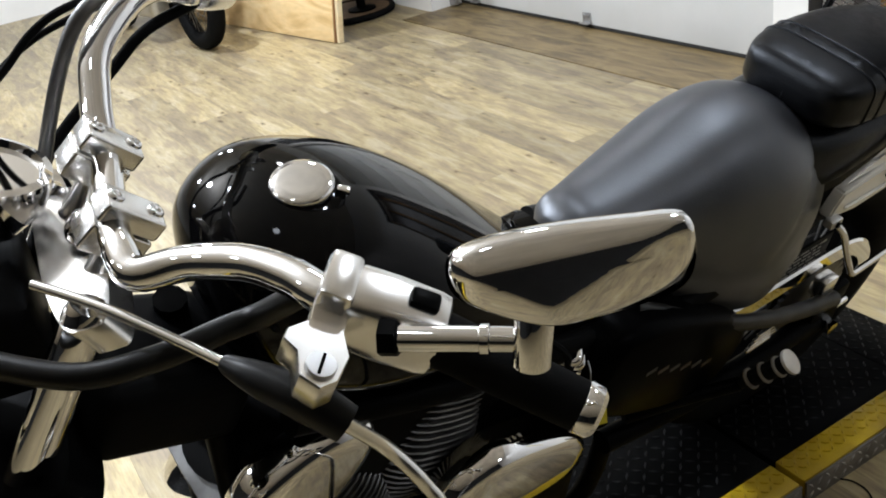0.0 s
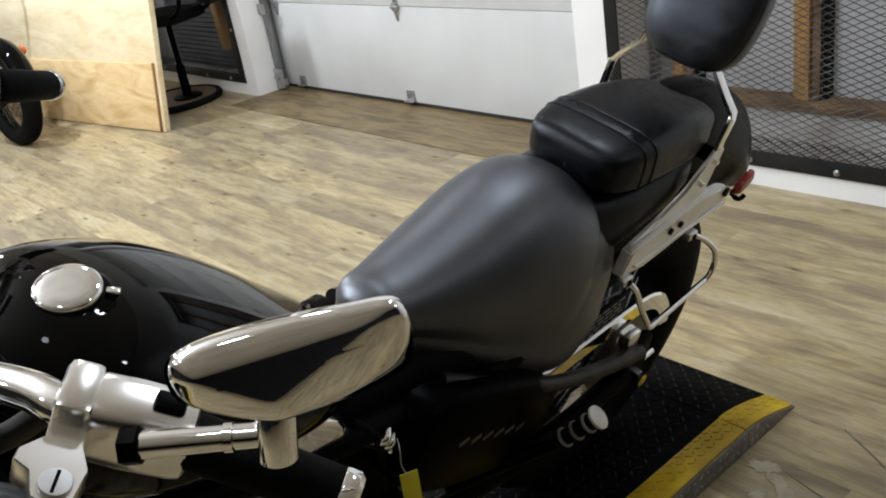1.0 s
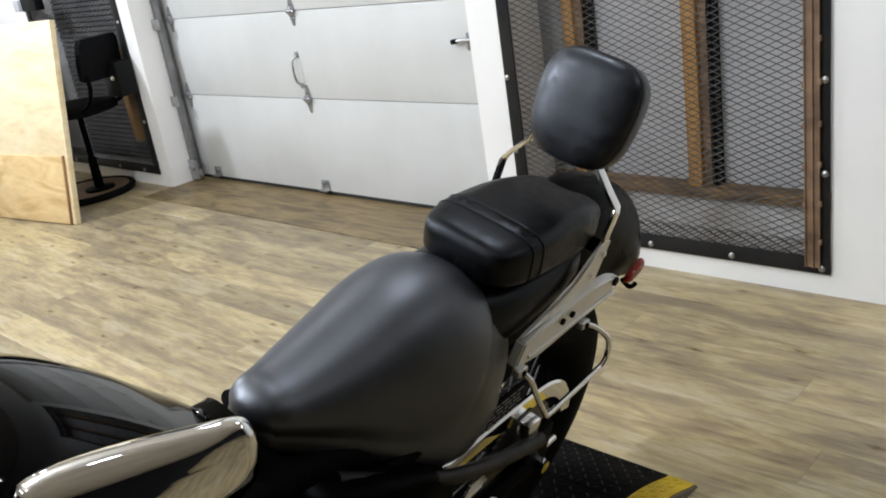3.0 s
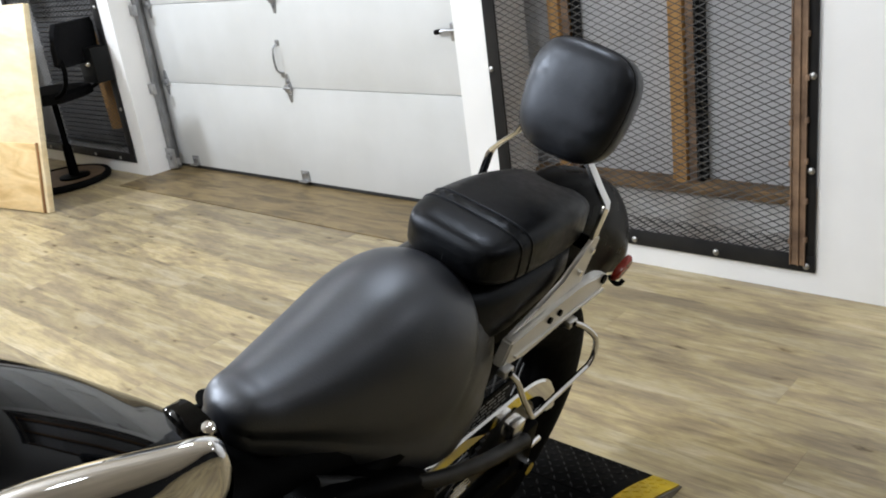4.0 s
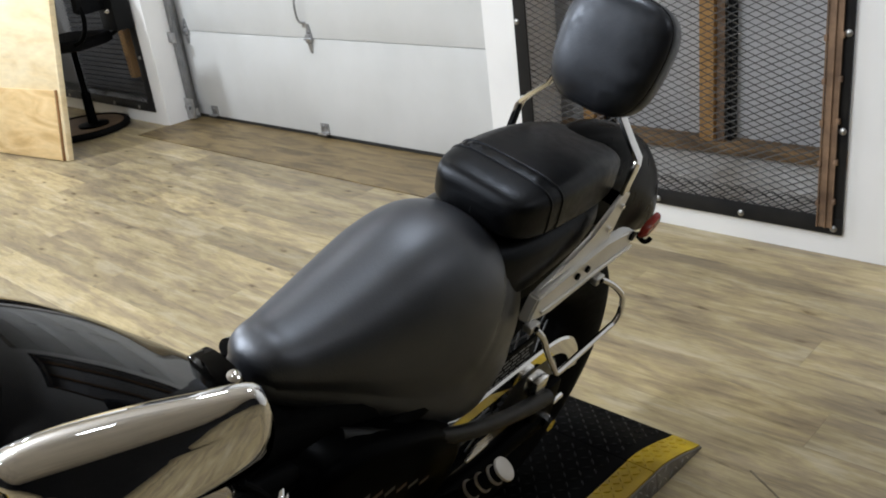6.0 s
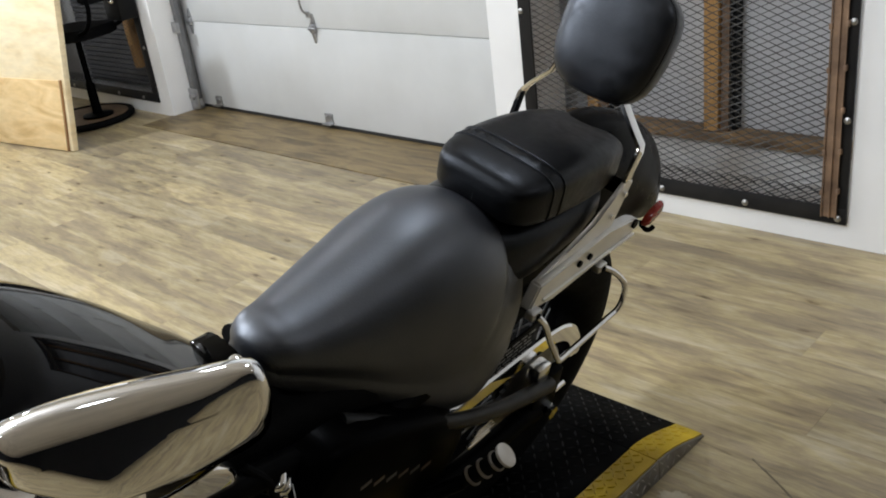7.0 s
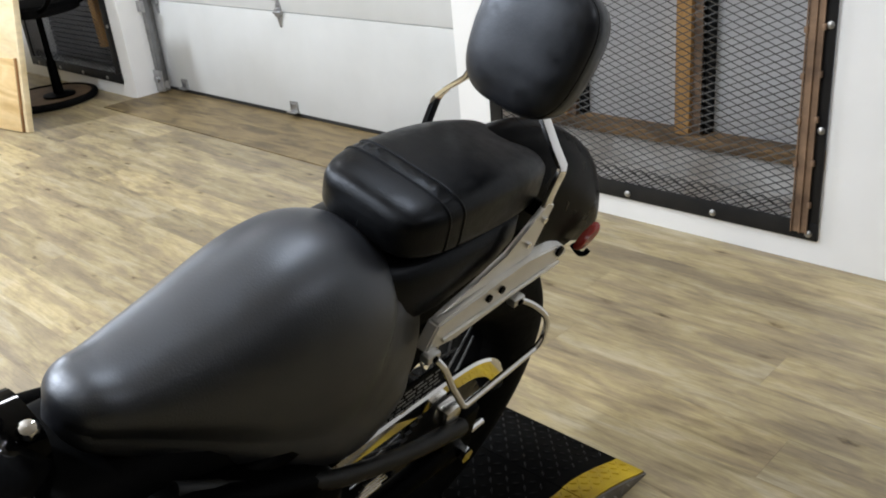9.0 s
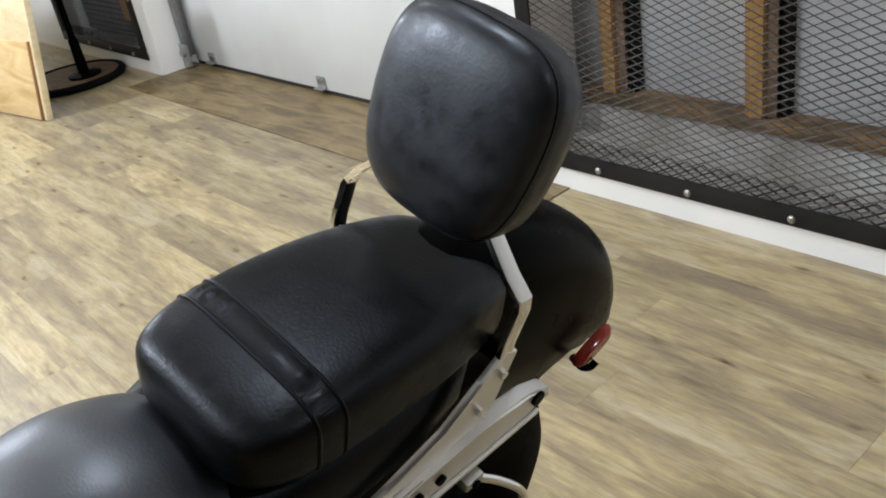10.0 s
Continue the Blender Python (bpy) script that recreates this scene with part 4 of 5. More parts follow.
for h, f in ((-0.036, 0.80), (-0.034, 0.92), (-0.028, 0.985), (-0.015, 1.0), (0.0, 1.005), (0.008, 0.998), (0.0098, 0.984), (0.0118, 0.985), (0.017, 0.962), (0.0225, 0.915), (0.027, 0.84), (0.0305, 0.73), (0.033, 0.58), (0.0345, 0.40), (0.0352, 0.18)):
    ring = []
    for u, w in superloop(0.090, 0.096, -0.096, 0, 3.3, 64, 3.3):
        taper = 1 - 0.10 * (-w / 0.098 if w < 0 else -w / 0.098 * 0.3)
        ring.append(BACK @ Vector((u * taper * f, -h, w * f)))
    rings.append(ring)
bm = bmesh.new()
add_rings(bm, rings)
PAD_M = settle(bm, (0.008, 0.003, 0), (1.0, 0.941, 0.956), (-6, 0, 0))
pad = part("backrest_pad", bm, M_LEATHER2, bike, "padded black vinyl passenger backrest", angle=60)
bm = bmesh.new()
add_tube(bm, [BACK @ Vector((u * 0.988 * (1 - 0.10 * (-w / 0.098 if w < 0 else -w / 0.098 * 0.3)), -0.0108, w * 0.988)) for u, w in superloop(0.090, 0.096, -0.096, 0, 3.3, 64, 3.3)], 0.0011, segs=6, steps=1, loop=True)
part("seam", moved(bm, PAD_M), M_LEATHER3, pad)
part("back_plate", box_bm(-0.07, 0.07, 0.03, 0.036, -0.07, 0.06, bevel=0.003, m=BACK), M_SATIN, bike, "black plate behind the backrest")
part("cross_brace", box_bm(-0.108, 0.108, 0.100, 0.106, 0.735, 0.765, bevel=0.002), M_SATIN, bike, "black brace between the backrest bars")

# saddlebag guard rails
for s in (1, -1):
    bm = bmesh.new()
    add_tube(bm, [(s * 0.130, -0.148, 0.640), (s * 0.150, -0.135, 0.620), (s * 0.160, -0.118, 0.58), (s * 0.169, -0.096, 0.538), (s * 0.170, -0.088, 0.528), (s * 0.171, -0.07, 0.527), (s * 0.173, 0.06, 0.538), (s * 0.174, 0.080, 0.541),
                  (s * 0.173, 0.095, 0.555), (s * 0.166, 0.100, 0.585), (s * 0.150, 0.075, 0.615), (s * 0.130, 0.045, 0.632)], 0.0052, segs=10, steps=4)
    rail = part("guard_rail", bm, M_CHROME, bike, "bent chrome saddlebag guard rail")
    for v, w in ((-0.148, 0.638), (0.045, 0.632)):
        part("clamp", box_bm(min(s * 0.126, s * 0.142), max(s * 0.126, s * 0.142), v - 0.013, v + 0.013, w - 0.007, w + 0.007, bevel=0.003), M_CAST, rail)
        part("clamp_bolt", lathe_bm((s * 0.142, v, w), (s, 0, 0), [(0, 0.005), (0.003, 0.0048), (0.0035, 0.001)], segs=10), M_SATIN, rail)


# wheels
M_CHAIN = surf("oily_chain", (0.22, 0.215, 0.21), (0.07, 0.068, 0.065), rough=0.4, metal=0.8, scale=40)


def wheel(name, v, r, width, label, parent, rim_look=None, spoke_look=None):
    hub_at = Vector((0, v, r))
    bm = bmesh.new()
    prof, n = [], 64
    rr = r - width * 0.46
    for i in range(n):
        a = 2 * math.pi * i / n
        c = Vector((0, math.sin(a), math.cos(a)))
        ring = []
        for k in range(20):
            b = 2 * math.pi * k / 20
            cu, cw = math.cos(b), math.sin(b)
            ring.append(hub_at + c * (rr + width * 0.46 * math.copysign(abs(cw) ** 0.8, cw)) + Vector((width / 2 * math.copysign(abs(cu) ** 0.75, cu), 0, 0)))
        prof.append(ring)
    add_rings(bm, prof, loop=True)
    w_ob = part(name, bm, M_RUBBER, parent, label, angle=60)
    rim_r = r - width * 0.82
    bm = bmesh.new()
    prof = []
    for i in range(48):
        a = 2 * math.pi * i / 48
        c = Vector((0, math.sin(a), math.cos(a)))
        prof.append([hub_at + c * (rim_r + dr) + Vector((du * width, 0, 0)) for du, dr in ((-0.36, 0.012), (-0.30, 0.0), (-0.12, -0.02), (0.12, -0.02), (0.30, 0.0), (0.36, 0.012), (0.30, 0.02), (-0.30, 0.02))])
    add_rings(bm, prof, loop=True)
    part("rim", bm, rim_look or M_CHROME, w_ob)
    part("hub", lathe_bm(hub_at + Vector((-0.07, 0, 0)), (1, 0, 0), [(0, 0.03), (0.01, 0.055), (0.04, 0.04), (0.1, 0.04), (0.13, 0.055), (0.14, 0.03)]), rim_look or M_CAST, w_ob)
    for k in range(36):
        a, t = 2 * math.pi * k / 36, (0.5 if k % 2 else -0.5)
        side = 0.05 if (k // 2) % 2 else -0.05
        c0 = hub_at + Vector((side, math.sin(a + t) * 0.05, math.cos(a + t) * 0.05))
        c1 = hub_at + Vector((side * 0.2, math.sin(a) * rim_r, math.cos(a) * rim_r))
        part("spoke", cyl_bm(c0, c1, 0.0022, segs=5), spoke_look or M_CHROME, w_ob)
    return w_ob


wheel("rear_wheel", 0.0, 0.332, 0.165, "wide black rear tyre on a dark spoked rim", bike, M_ENGINE, M_CHAIN)
bm = bmesh.new()
ring0, ring1 = [], []
for k in range(84):
    a, r = 2 * math.pi * k / 84, 0.106 if k % 2 else 0.096
    ring0.append((0.082, r * math.sin(a), 0.325 + r * math.cos(a)))
    ring1.append((0.088, r * math.sin(a), 0.325 + r * math.cos(a)))
add_rings(bm, [ring0, ring1])
part("sprocket", bm, M_FIN, bike, "worn steel rear sprocket")
# chain: links round the sprocket and forward
pts = [(-0.52, 0.452)] + [(-0.52 + 0.0127 * k, 0.452 - 0.026 * k / 41) for k in range(1, 41)] + [(0.101 * math.sin(a), 0.325 + 0.101 * math.cos(a)) for a in (0.12 * k for k in range(0, 26))]
for k in range(0, len(pts) - 1, 1):
    (v0, w0), (v1, w1) = pts[k], pts[k + 1]
    bm = bmesh.new()
    ang = math.degrees(math.atan2(w1 - w0, v1 - v0))
    off = 0.0 if k % 2 else 0.003
    for u in (-0.007 - off, 0.005 + off):
        add_box(bm, 0.078 + u, 0.0805 + u, -0.0085, 0.0085, -0.0055, 0.0055, m=pose(0, (v0 + v1) / 2, (w0 + w1) / 2, ang, 0, 0))
    part("chain_link", bm, M_CHAIN, bike, smooth=False)
# chain guard
bm = bmesh.new()
gl = [(-0.36, 0.497), (-0.25, 0.492), (-0.12, 0.489), (-0.03, 0.487)] + [(0.152 * math.sin(a), 0.332 + 0.152 * math.cos(a)) for a in (0.1, 0.3, 0.5, 0.7, 0.9, 1.1, 1.3, 1.42)]
rings = []
gl3 = smooth_line([(0, a, b) for a, b in gl], 3)
for k, p in enumerate(gl3):
    d = (gl3[min(k + 1, len(gl3) - 1)] - gl3[max(k - 1, 0)]).normalized()
    nrm = Vector((0, -d.z, d.y))
    e = 0.45 if k > len(gl3) - 3 else 1.0
    rings.append([p + Vector((0.098, 0, 0)), p + Vector((0.103, 0, 0)), p + Vector((0.107, 0, 0)) - nrm * 0.004, p + Vector((0.107, 0, 0)) - nrm * 0.034 * e, p + Vector((0.104, 0, 0)) - nrm * 0.034 * e, p + Vector((0.103, 0, 0)) - nrm * 0.004, p + Vector((0.098, 0, 0)) - nrm * 0.003])
add_rings(bm, rings)
part("chain_guard", bm, M_CHROME, bike, "chrome chain guard reflecting the yellow lift")
label_plate = part("chain_case", box_bm(0.092, 0.096, -0.32, -0.03, 0.478, 0.530, bevel=0.001, m=Matrix.Identity(4)), M_ENGINE, bike, "black chain case with small white print")
bm = bmesh.new()
rnd = random.Random(3)
for r in range(4):
    v = -0.30
    while v < -0.05:
        l = 0.006 + 0.016 * rnd.random()
        add_box(bm, 0.096, 0.0965, v, min(v + l, -0.045), 0.487 + 0.0095 * r, 0.4905 + 0.0095 * r)
        v += l + 0.005
part("fine_print", bm, M_PRINT, label_plate, "rows of small white print", smooth=False, kind="stuff")
part("guard_block", box_bm(0.11, 0.135, -0.062, -0.025, 0.415, 0.455, bevel=0.004, m=None), M_ALU, bike, "bright bracket block beside the chain")
# swinging arm with its sloping upper tube
for s in (1, -1):
    part("swingarm_tube", tube_bm([(s * 0.105, -0.53, 0.66), (s * 0.125, -0.45, 0.615), (s * 0.145, -0.33, 0.543), (s * 0.145, -0.17, 0.462), (s * 0.138, -0.02, 0.40)], (0.012, 0.0125, 0.0125, 0.0135, 0.015), segs=12), M_TUBE, bike, "black upper swingarm tube")
    part("swingarm_lower", tube_bm([(s * 0.11, -0.52, 0.36), (s * 0.125, -0.3, 0.345), (s * 0.125, -0.02, 0.33)], 0.019, segs=12), M_SATIN, bike)
    part("axle_plate", box_bm(min(s * 0.112, s * 0.136), max(s * 0.112, s * 0.136), -0.05, 0.035, 0.29, 0.41, bevel=0.008), M_SATIN, bike)
    ax = part("axle_nut", cyl_bm((s * 0.13, 0.0, 0.325), (s * 0.155, 0.0, 0.325), 0.014, segs=6), M_CHROME, bike)
    part("adjuster", cyl_bm((s * 0.126, 0.02, 0.335), (s * 0.126, 0.07, 0.335), 0.006, segs=8), M_CHROME, bike)
    part("shock", lathe_bm((s * 0.07, -0.2, 0.46), (0, -0.5, 0.35), [(0, 0.02), (0.01, 0.028), (0.12, 0.028), (0.13, 0.02), (0.22, 0.02)]), M_SATIN, bike)

# passenger footpegs
for s in (1, -1):
    o = Vector((s * 0.1825, -0.331, 0.4415))
    d = Vector((s * 0.0458, 0.0288, 0.0823)).normalized()
    peg = part("passenger_peg", lathe_bm(o, d, [(0, 0.009), (0.014, 0.009), (0.016, 0.0125), (0.09, 0.0132), (0.092, 0.006)]), M_RUBBER, bike, "rubber passenger footpeg")
    for k in range(3):
        h = 0.022 + k * 0.025
        part("ring", lathe_bm(o, d, [(h, 0.0135), (h + 0.0015, 0.0158), (h + 0.004, 0.0158), (h + 0.0055, 0.0135)]), M_RING, peg, "pale worn ring")
    part("end_cap", lathe_bm(o, d, [(0.090, 0.0145), (0.092, 0.0185), (0.096, 0.0185), (0.0968, 0.017), (0.097, 0.001)]), M_PEG, peg, "pale worn peg end")
    part("peg_hanger", tube_bm([(s * 0.12, -0.50, 0.42), (s * 0.15, -0.41, 0.43), (s * 0.1825, -0.331, 0.4415)], 0.011, segs=10), M_SATIN, bike)
    em = part("emblem", box_bm(min(s * 0.148, s * 0.154), max(s * 0.148, s * 0.154), -0.28, -0.225, 0.446, 0.453, bevel=0.002), M_ALU, bike, "small bright bar emblem")
    for k in range(3):
        part("bar", box_bm(min(s * 0.148, s * 0.154), max(s * 0.148, s * 0.154), -0.275 + 0.006 * k, -0.215 - 0.006 * k, 0.456 + 0.009 * k, 0.461 + 0.009 * k, bevel=0.0015), M_ALU, em)

# side covers, frame, engine
for s in (1, -1):
    bm = bmesh.new()
    add_rings(bm, [[(s * ((0.10 if s > 0 else 0.055) + (0.055 if s > 0 else 0.03) * k), -0.47 + a * f * 0.88 + b * f * 0.47, 0.545 - a * f * 0.47 + b * f * 0.88) for a, b in superloop(0.185, 0.085, -0.085, 0, 3, 26, 2.6)] for k, f in ((0, 1.0), (0.6, 0.99), (0.9, 0.94), (1.0, 0.85))])
    cover = part("side_cover", bm, M_COVER, bike, "black side cover with faded print", angle=60)
    for k in range(6 if s > 0 else 0):
        part("print_bar", box_bm(min(s * 0.155, s * 0.1558), max(s * 0.155, s * 0.1558), -0.535 + 0.026 * k, -0.535 + 0.026 * k + 0.02, 0.578 - 0.0145 * k, 0.578 - 0.0145 * k + 0.007), M_GOLDINK if k % 2 else M_INK, cover, smooth=False)
    part("frame_tube", tube_bm([(s * 0.09, -1.0, 0.78), (s * 0.10, -0.8, 0.7), (s * 0.105, -0.62, 0.655), (s * 0.105, -0.4, 0.60), (s * 0.1, -0.2, 0.63)], 0.017), M_SATIN, bike, "black upper frame tube")
    part("cradle_tube", tube_bm([(s * 0.03, -1.05, 0.87), (s * 0.07, -1.055, 0.55), (s * 0.09, -1.04, 0.24), (s * 0.1, -0.9, 0.17), (s * 0.1, -0.55, 0.18), (s * 0.1, -0.5, 0.36)], 0.016), M_SATIN, bike, "black frame cradle tube")
part("radiator", box_bm(-0.105, 0.105, -1.165, -1.125, 0.28, 0.45, bevel=0.008), M_ENGINE, bike, "black radiator behind the fork")
part("air_box", box_bm(-0.085, 0.085, -1.05, -0.70, 0.56, 0.745, bevel=0.03, segs=3), M_ENGINE, bike, "black air box below the tank")
bm = bmesh.new()
add_rings(bm, [[(u, v, w) for u, w in superloop(hw, top, bot, (top + bot) / 2, 5, 24, 5)] for v, hw, top, bot in ((-0.78, 0.06, 0.72, 0.48), (-0.70, 0.085, 0.70, 0.46), (-0.5, 0.10, 0.68, 0.42), (-0.25, 0.10, 0.66, 0.44), (-0.17, 0.09, 0.66, 0.50))])
part("battery_box", bm, M_ENGINE, bike, "black housing below the seat")
part("crankcase", box_bm(-0.12, 0.12, -1.0, -0.55, 0.2, 0.46, bevel=0.05, segs=4), M_ENGINE, bike, "black engine crankcase")


def cylinder(v, w, tilt, label):
    m = pose(0, v, w, tilt, 0, 0)
    core = bmesh.new()
    add_cyl(core, m @ Vector((0, 0, -0.16)), m @ Vector((0, 0, 0.10)), 0.07, segs=28)
    ob = part("cylinder", core, M_ENGINE, bike, label)
    for k in range(24):
        z = -0.12 + k * 0.0092
        bm = bmesh.new()
        f = 0.93 + 0.07 * math.sin(k * 0.28)
        ring = superloop(0.105 * f, 0.088 * f, -0.088 * f, 0, 3.2, 28, 3.2)
        rs = [[m @ Vector((u * g, q * g, z + dz)) for u, q in ring] for dz, g in ((-0.0014, 0.985), (0, 1.0), (0.0014, 0.985))]
        add_rings(bm, rs)
        part("cooling_fin", bm, M_FIN, ob)
    return m, ob


cylinder(-0.80, 0.62, -24, "finned rear engine cylinder")
cylinder(-0.976, 0.597, 24, "finned front engine cylinder")


def lozenge(points, u0, u1, grow=0.0):
    """A thick rounded plate in the side plane through smooth outline points."""
    line = smooth_line([(0, a, b) for a, b in points], 5, loop=True)
    c = sum(line, Vector()) / len(line)
    return [[Vector((u, 0, 0)) + c + (p - c) * f for p in line] for u, f in ((u0, 0.96), (u0 + (u1 - u0) * 0.35, 1.0), (u0 + (u1 - u0) * 0.75, 0.97), (u0 + (u1 - u0) * 0.94, 0.88), (u1, 0.70))]


def lozenge_bm(points, u0, u1):
    bm = bmesh.new()
    add_rings(bm, lozenge(points, u0, u1))
    return bm


for s in (1, -1):
    part("head_cover", lozenge_bm([(-1.075, 0.70), (-1.0, 0.755), (-0.925, 0.745), (-0.93, 0.70), (-1.0, 0.63), (-1.06, 0.60)], s * 0.08, s * 0.125), M_CHROME, bike, "chrome cylinder head cover", angle=60)
    part("head_cover", lozenge_bm([(-0.80, 0.74), (-0.74, 0.75), (-0.685, 0.70), (-0.69, 0.66), (-0.76, 0.68), (-0.81, 0.71)], s * 0.075, s * 0.11), M_CHROME, bike, "chrome cylinder head cover", angle=60)
    part("engine_cover", lozenge_bm([(-0.85, 0.56), (-0.78, 0.60), (-0.67, 0.555), (-0.62, 0.50), (-0.64, 0.455), (-0.74, 0.46), (-0.83, 0.50)], s * 0.11, s * 0.165), M_CHROME, bike, "polished engine side cover", angle=60)
    part("engine_cover", lozenge_bm([(-1.0, 0.42), (-0.9, 0.47), (-0.78, 0.43), (-0.76, 0.33), (-0.85, 0.26), (-0.98, 0.29)], s * 0.11, s * 0.155), M_CHROME, bike, "polished engine side cover", angle=60)
for k, (v, w) in enumerate(((-0.645, 0.655), (-0.636, 0.640), (-0.628, 0.625))):
    part("coolant_clip", tube_bm([(0.095, v - 0.014, w - 0.008), (0.125, v, w), (0.11, v + 0.016, w + 0.006)], 0.0062, segs=10), M_CHROME, bike)
part("wire_loom", tube_bm([(0.10, -0.675, 0.69), (0.118, -0.655, 0.665), (0.122, -0.645, 0.62), (0.12, -0.62, 0.56)], 0.0055, segs=8), M_RUBBER, bike, "black wiring loom")
part("exhaust", tube_bm([(-0.1, -1.0, 0.55), (-0.16, -1.06, 0.4), (-0.17, -0.9, 0.28), (-0.18, -0.4, 0.26), (-0.2, 0.3, 0.33)], (0.02, 0.022, 0.025, 0.04, 0.042), segs=14), M_CHROME, bike, "chrome exhaust pipe")
tag_n = Vector((0.86, -0.36, 0.36)).normalized()
tag_u = (Vector((0, -0.10, 1)) - tag_n * tag_n.dot(Vector((0, -0.10, 1)))).normalized()
TAG = Matrix((tag_n, tag_u.cross(tag_n), tag_u)).transposed().to_4x4()
TAG.translation = (0.170, -0.640, 0.605)
tag = part("key_tag", box_bm(-0.001, 0.001, -0.0115, 0.0115, -0.0215, 0.0215, bevel=0.0005, m=TAG), M_YELLOWTAG, bike, "yellow paper tag on a wire")
part("tag_wire", tube_bm([(0.168, -0.643, 0.625), (0.16, -0.650, 0.645), (0.15, -0.645, 0.662), (0.135, -0.635, 0.66)], 0.0009, segs=5), M_BOLT, tag)

# ---- front end, turned a little to the right ----
HEAD = Vector((0, -1.09, 0.985))
RAKE = Vector((0, 0.5, 0.866))
STEER = Matrix.Translation(HEAD) @ Matrix.Rotation(radians(-13), 4, RAKE) @ Matrix.Translation(-HEAD)


def front(name, bm, material, label="", parent=None, angle=45, steer=True):
    if steer:
        bmesh.ops.transform(bm, matrix=STEER, verts=bm.verts)
    return part(name, bm, material, parent or bike, label, angle=angle)


BAR_L = [(0.0, -1.083, 1.034), (0.033, -1.094, 1.036), (0.072, -1.101, 1.04), (0.097, -1.10, 1.04), (0.114, -1.076, 1.05), (0.133, -1.06, 1.06), (0.159, -1.042, 1.07), (0.193, -1.03, 1.08),
         (0.219, -1.024, 1.084), (0.235, -1.014, 1.083), (0.266, -0.983, 1.07), (0.36, -0.921, 1.045)]
BAR_R = [(-0.033, -1.072, 1.035), (-0.06, -1.064, 1.045), (-0.085, -1.055, 1.06), (-0.12, -1.035, 1.082), (-0.16, -0.985, 1.095), (-0.20, -0.925, 1.075), (-0.25, -0.865, 1.035), (-0.325, -0.77, 0.972)]
part("handlebar", tube_bm(list(reversed(BAR_R)) + BAR_L, 0.0127, segs=16, steps=5), M_CHROME, bike, "chrome pull-back handlebar")
for s, line in ((1, BAR_L), (-1, BAR_R)):
    end, d = Vector(line[-1]), (Vector(line[-1]) - Vector(line[-2])).normalized()
    grip = part("grip", lathe_bm(end - d * (0.105 if s > 0 else 0.125), d, [(0, 0.0165), (0.003, 0.018), (0.096 if s > 0 else 0.116, 0.0165), (0.099 if s > 0 else 0.119, 0.015)], segs=24), M_RUBBER, bike, "black rubber grip")
    part("grip_end", lathe_bm(end - d * 0.009, d, [(0, 0.016), (0.0015, 0.0172), (0.010, 0.0170), (0.013, 0.014), (0.0135, 0.001)], segs=24), M_CHROME, grip, "chrome bar end")
    # switch housing and lever perch
    near, far = Vector(line[-2]), Vector(line[-3])
    hs = near * 0.5 + far * 0.5
    d2 = (near - far).normalized()
    q = d2.to_track_quat("Y", "Z").to_matrix().to_4x4()
    hm = Matrix.Translation(hs) @ q
    bm = bmesh.new()
    add_rings(bm, [[hm @ Vector((u * f, h, w * f)) for u, w in superloop(0.021, 0.025, -0.026, 0, 3.4, 32, 3.4)] for h, f in ((-0.027, 0.8), (-0.025, 0.95), (-0.021, 1.0), (0.0, 1.03), (0.028, 1.0), (0.034, 0.95), (0.036, 0.82))])
    sw = part("switch_housing", bm, M_ALU, bike, "polished switch housing")
    part("switch", box_bm(-0.007, 0.007, 0.008, 0.027, 0.021, 0.030, bevel=0.003, m=hm), M_RED if s < 0 else M_SATIN, sw, "red stop switch" if s < 0 else "black switch")
    pm = Matrix.Translation(far + (far - near).normalized() * 0.010) @ q
    sx = 1 if (pm.to_3x3() @ Vector((1, 0, 0))).y < 0 else -1
    bm = bmesh.new()
    add_box(bm, -0.019, 0.019, -0.011, 0.011, -0.020, 0.026, bevel=0.005, m=pm)
    arm = [(0.012, -0.011), (0.028, -0.0095), (0.039, -0.020), (0.047, -0.0205), (0.052, -0.011), (0.068, -0.005), (0.072, 0.008), (0.064, 0.016), (0.045, 0.0185), (0.030, 0.0115), (0.012, 0.011)]
    vs = add_rings(bm, [[pm @ Vector((sx * (0.043 + (x - 0.043) * f), 0.002 + (y - 0.002) * f, z)) for x, y in arm] for z, f in ((-0.012, 0.95), (-0.010, 1.0), (0.009, 1.0), (0.0105, 0.96))])
    perch = part("lever_perch", bm, M_ALU, bike, "polished lever perch clamp")
    part("pivot_bolt", lathe_bm(pm @ Vector((sx * 0.0575, 0.0045, 0.0105)), pm.to_3x3() @ Vector((0, 0, 1)), [(0, 0.009), (0.002, 0.009), (0.0027, 0.0085), (0.0028, 0.001)]), M_CAST, perch, "slotted pivot bolt")
    part("slot", box_bm(-0.0072, 0.0072, -0.001, 0.001, 0, 0.0005, m=pm @ Matrix.Translation((sx * 0.0575, 0.0045, 0.0131))), M_SATIN, perch)

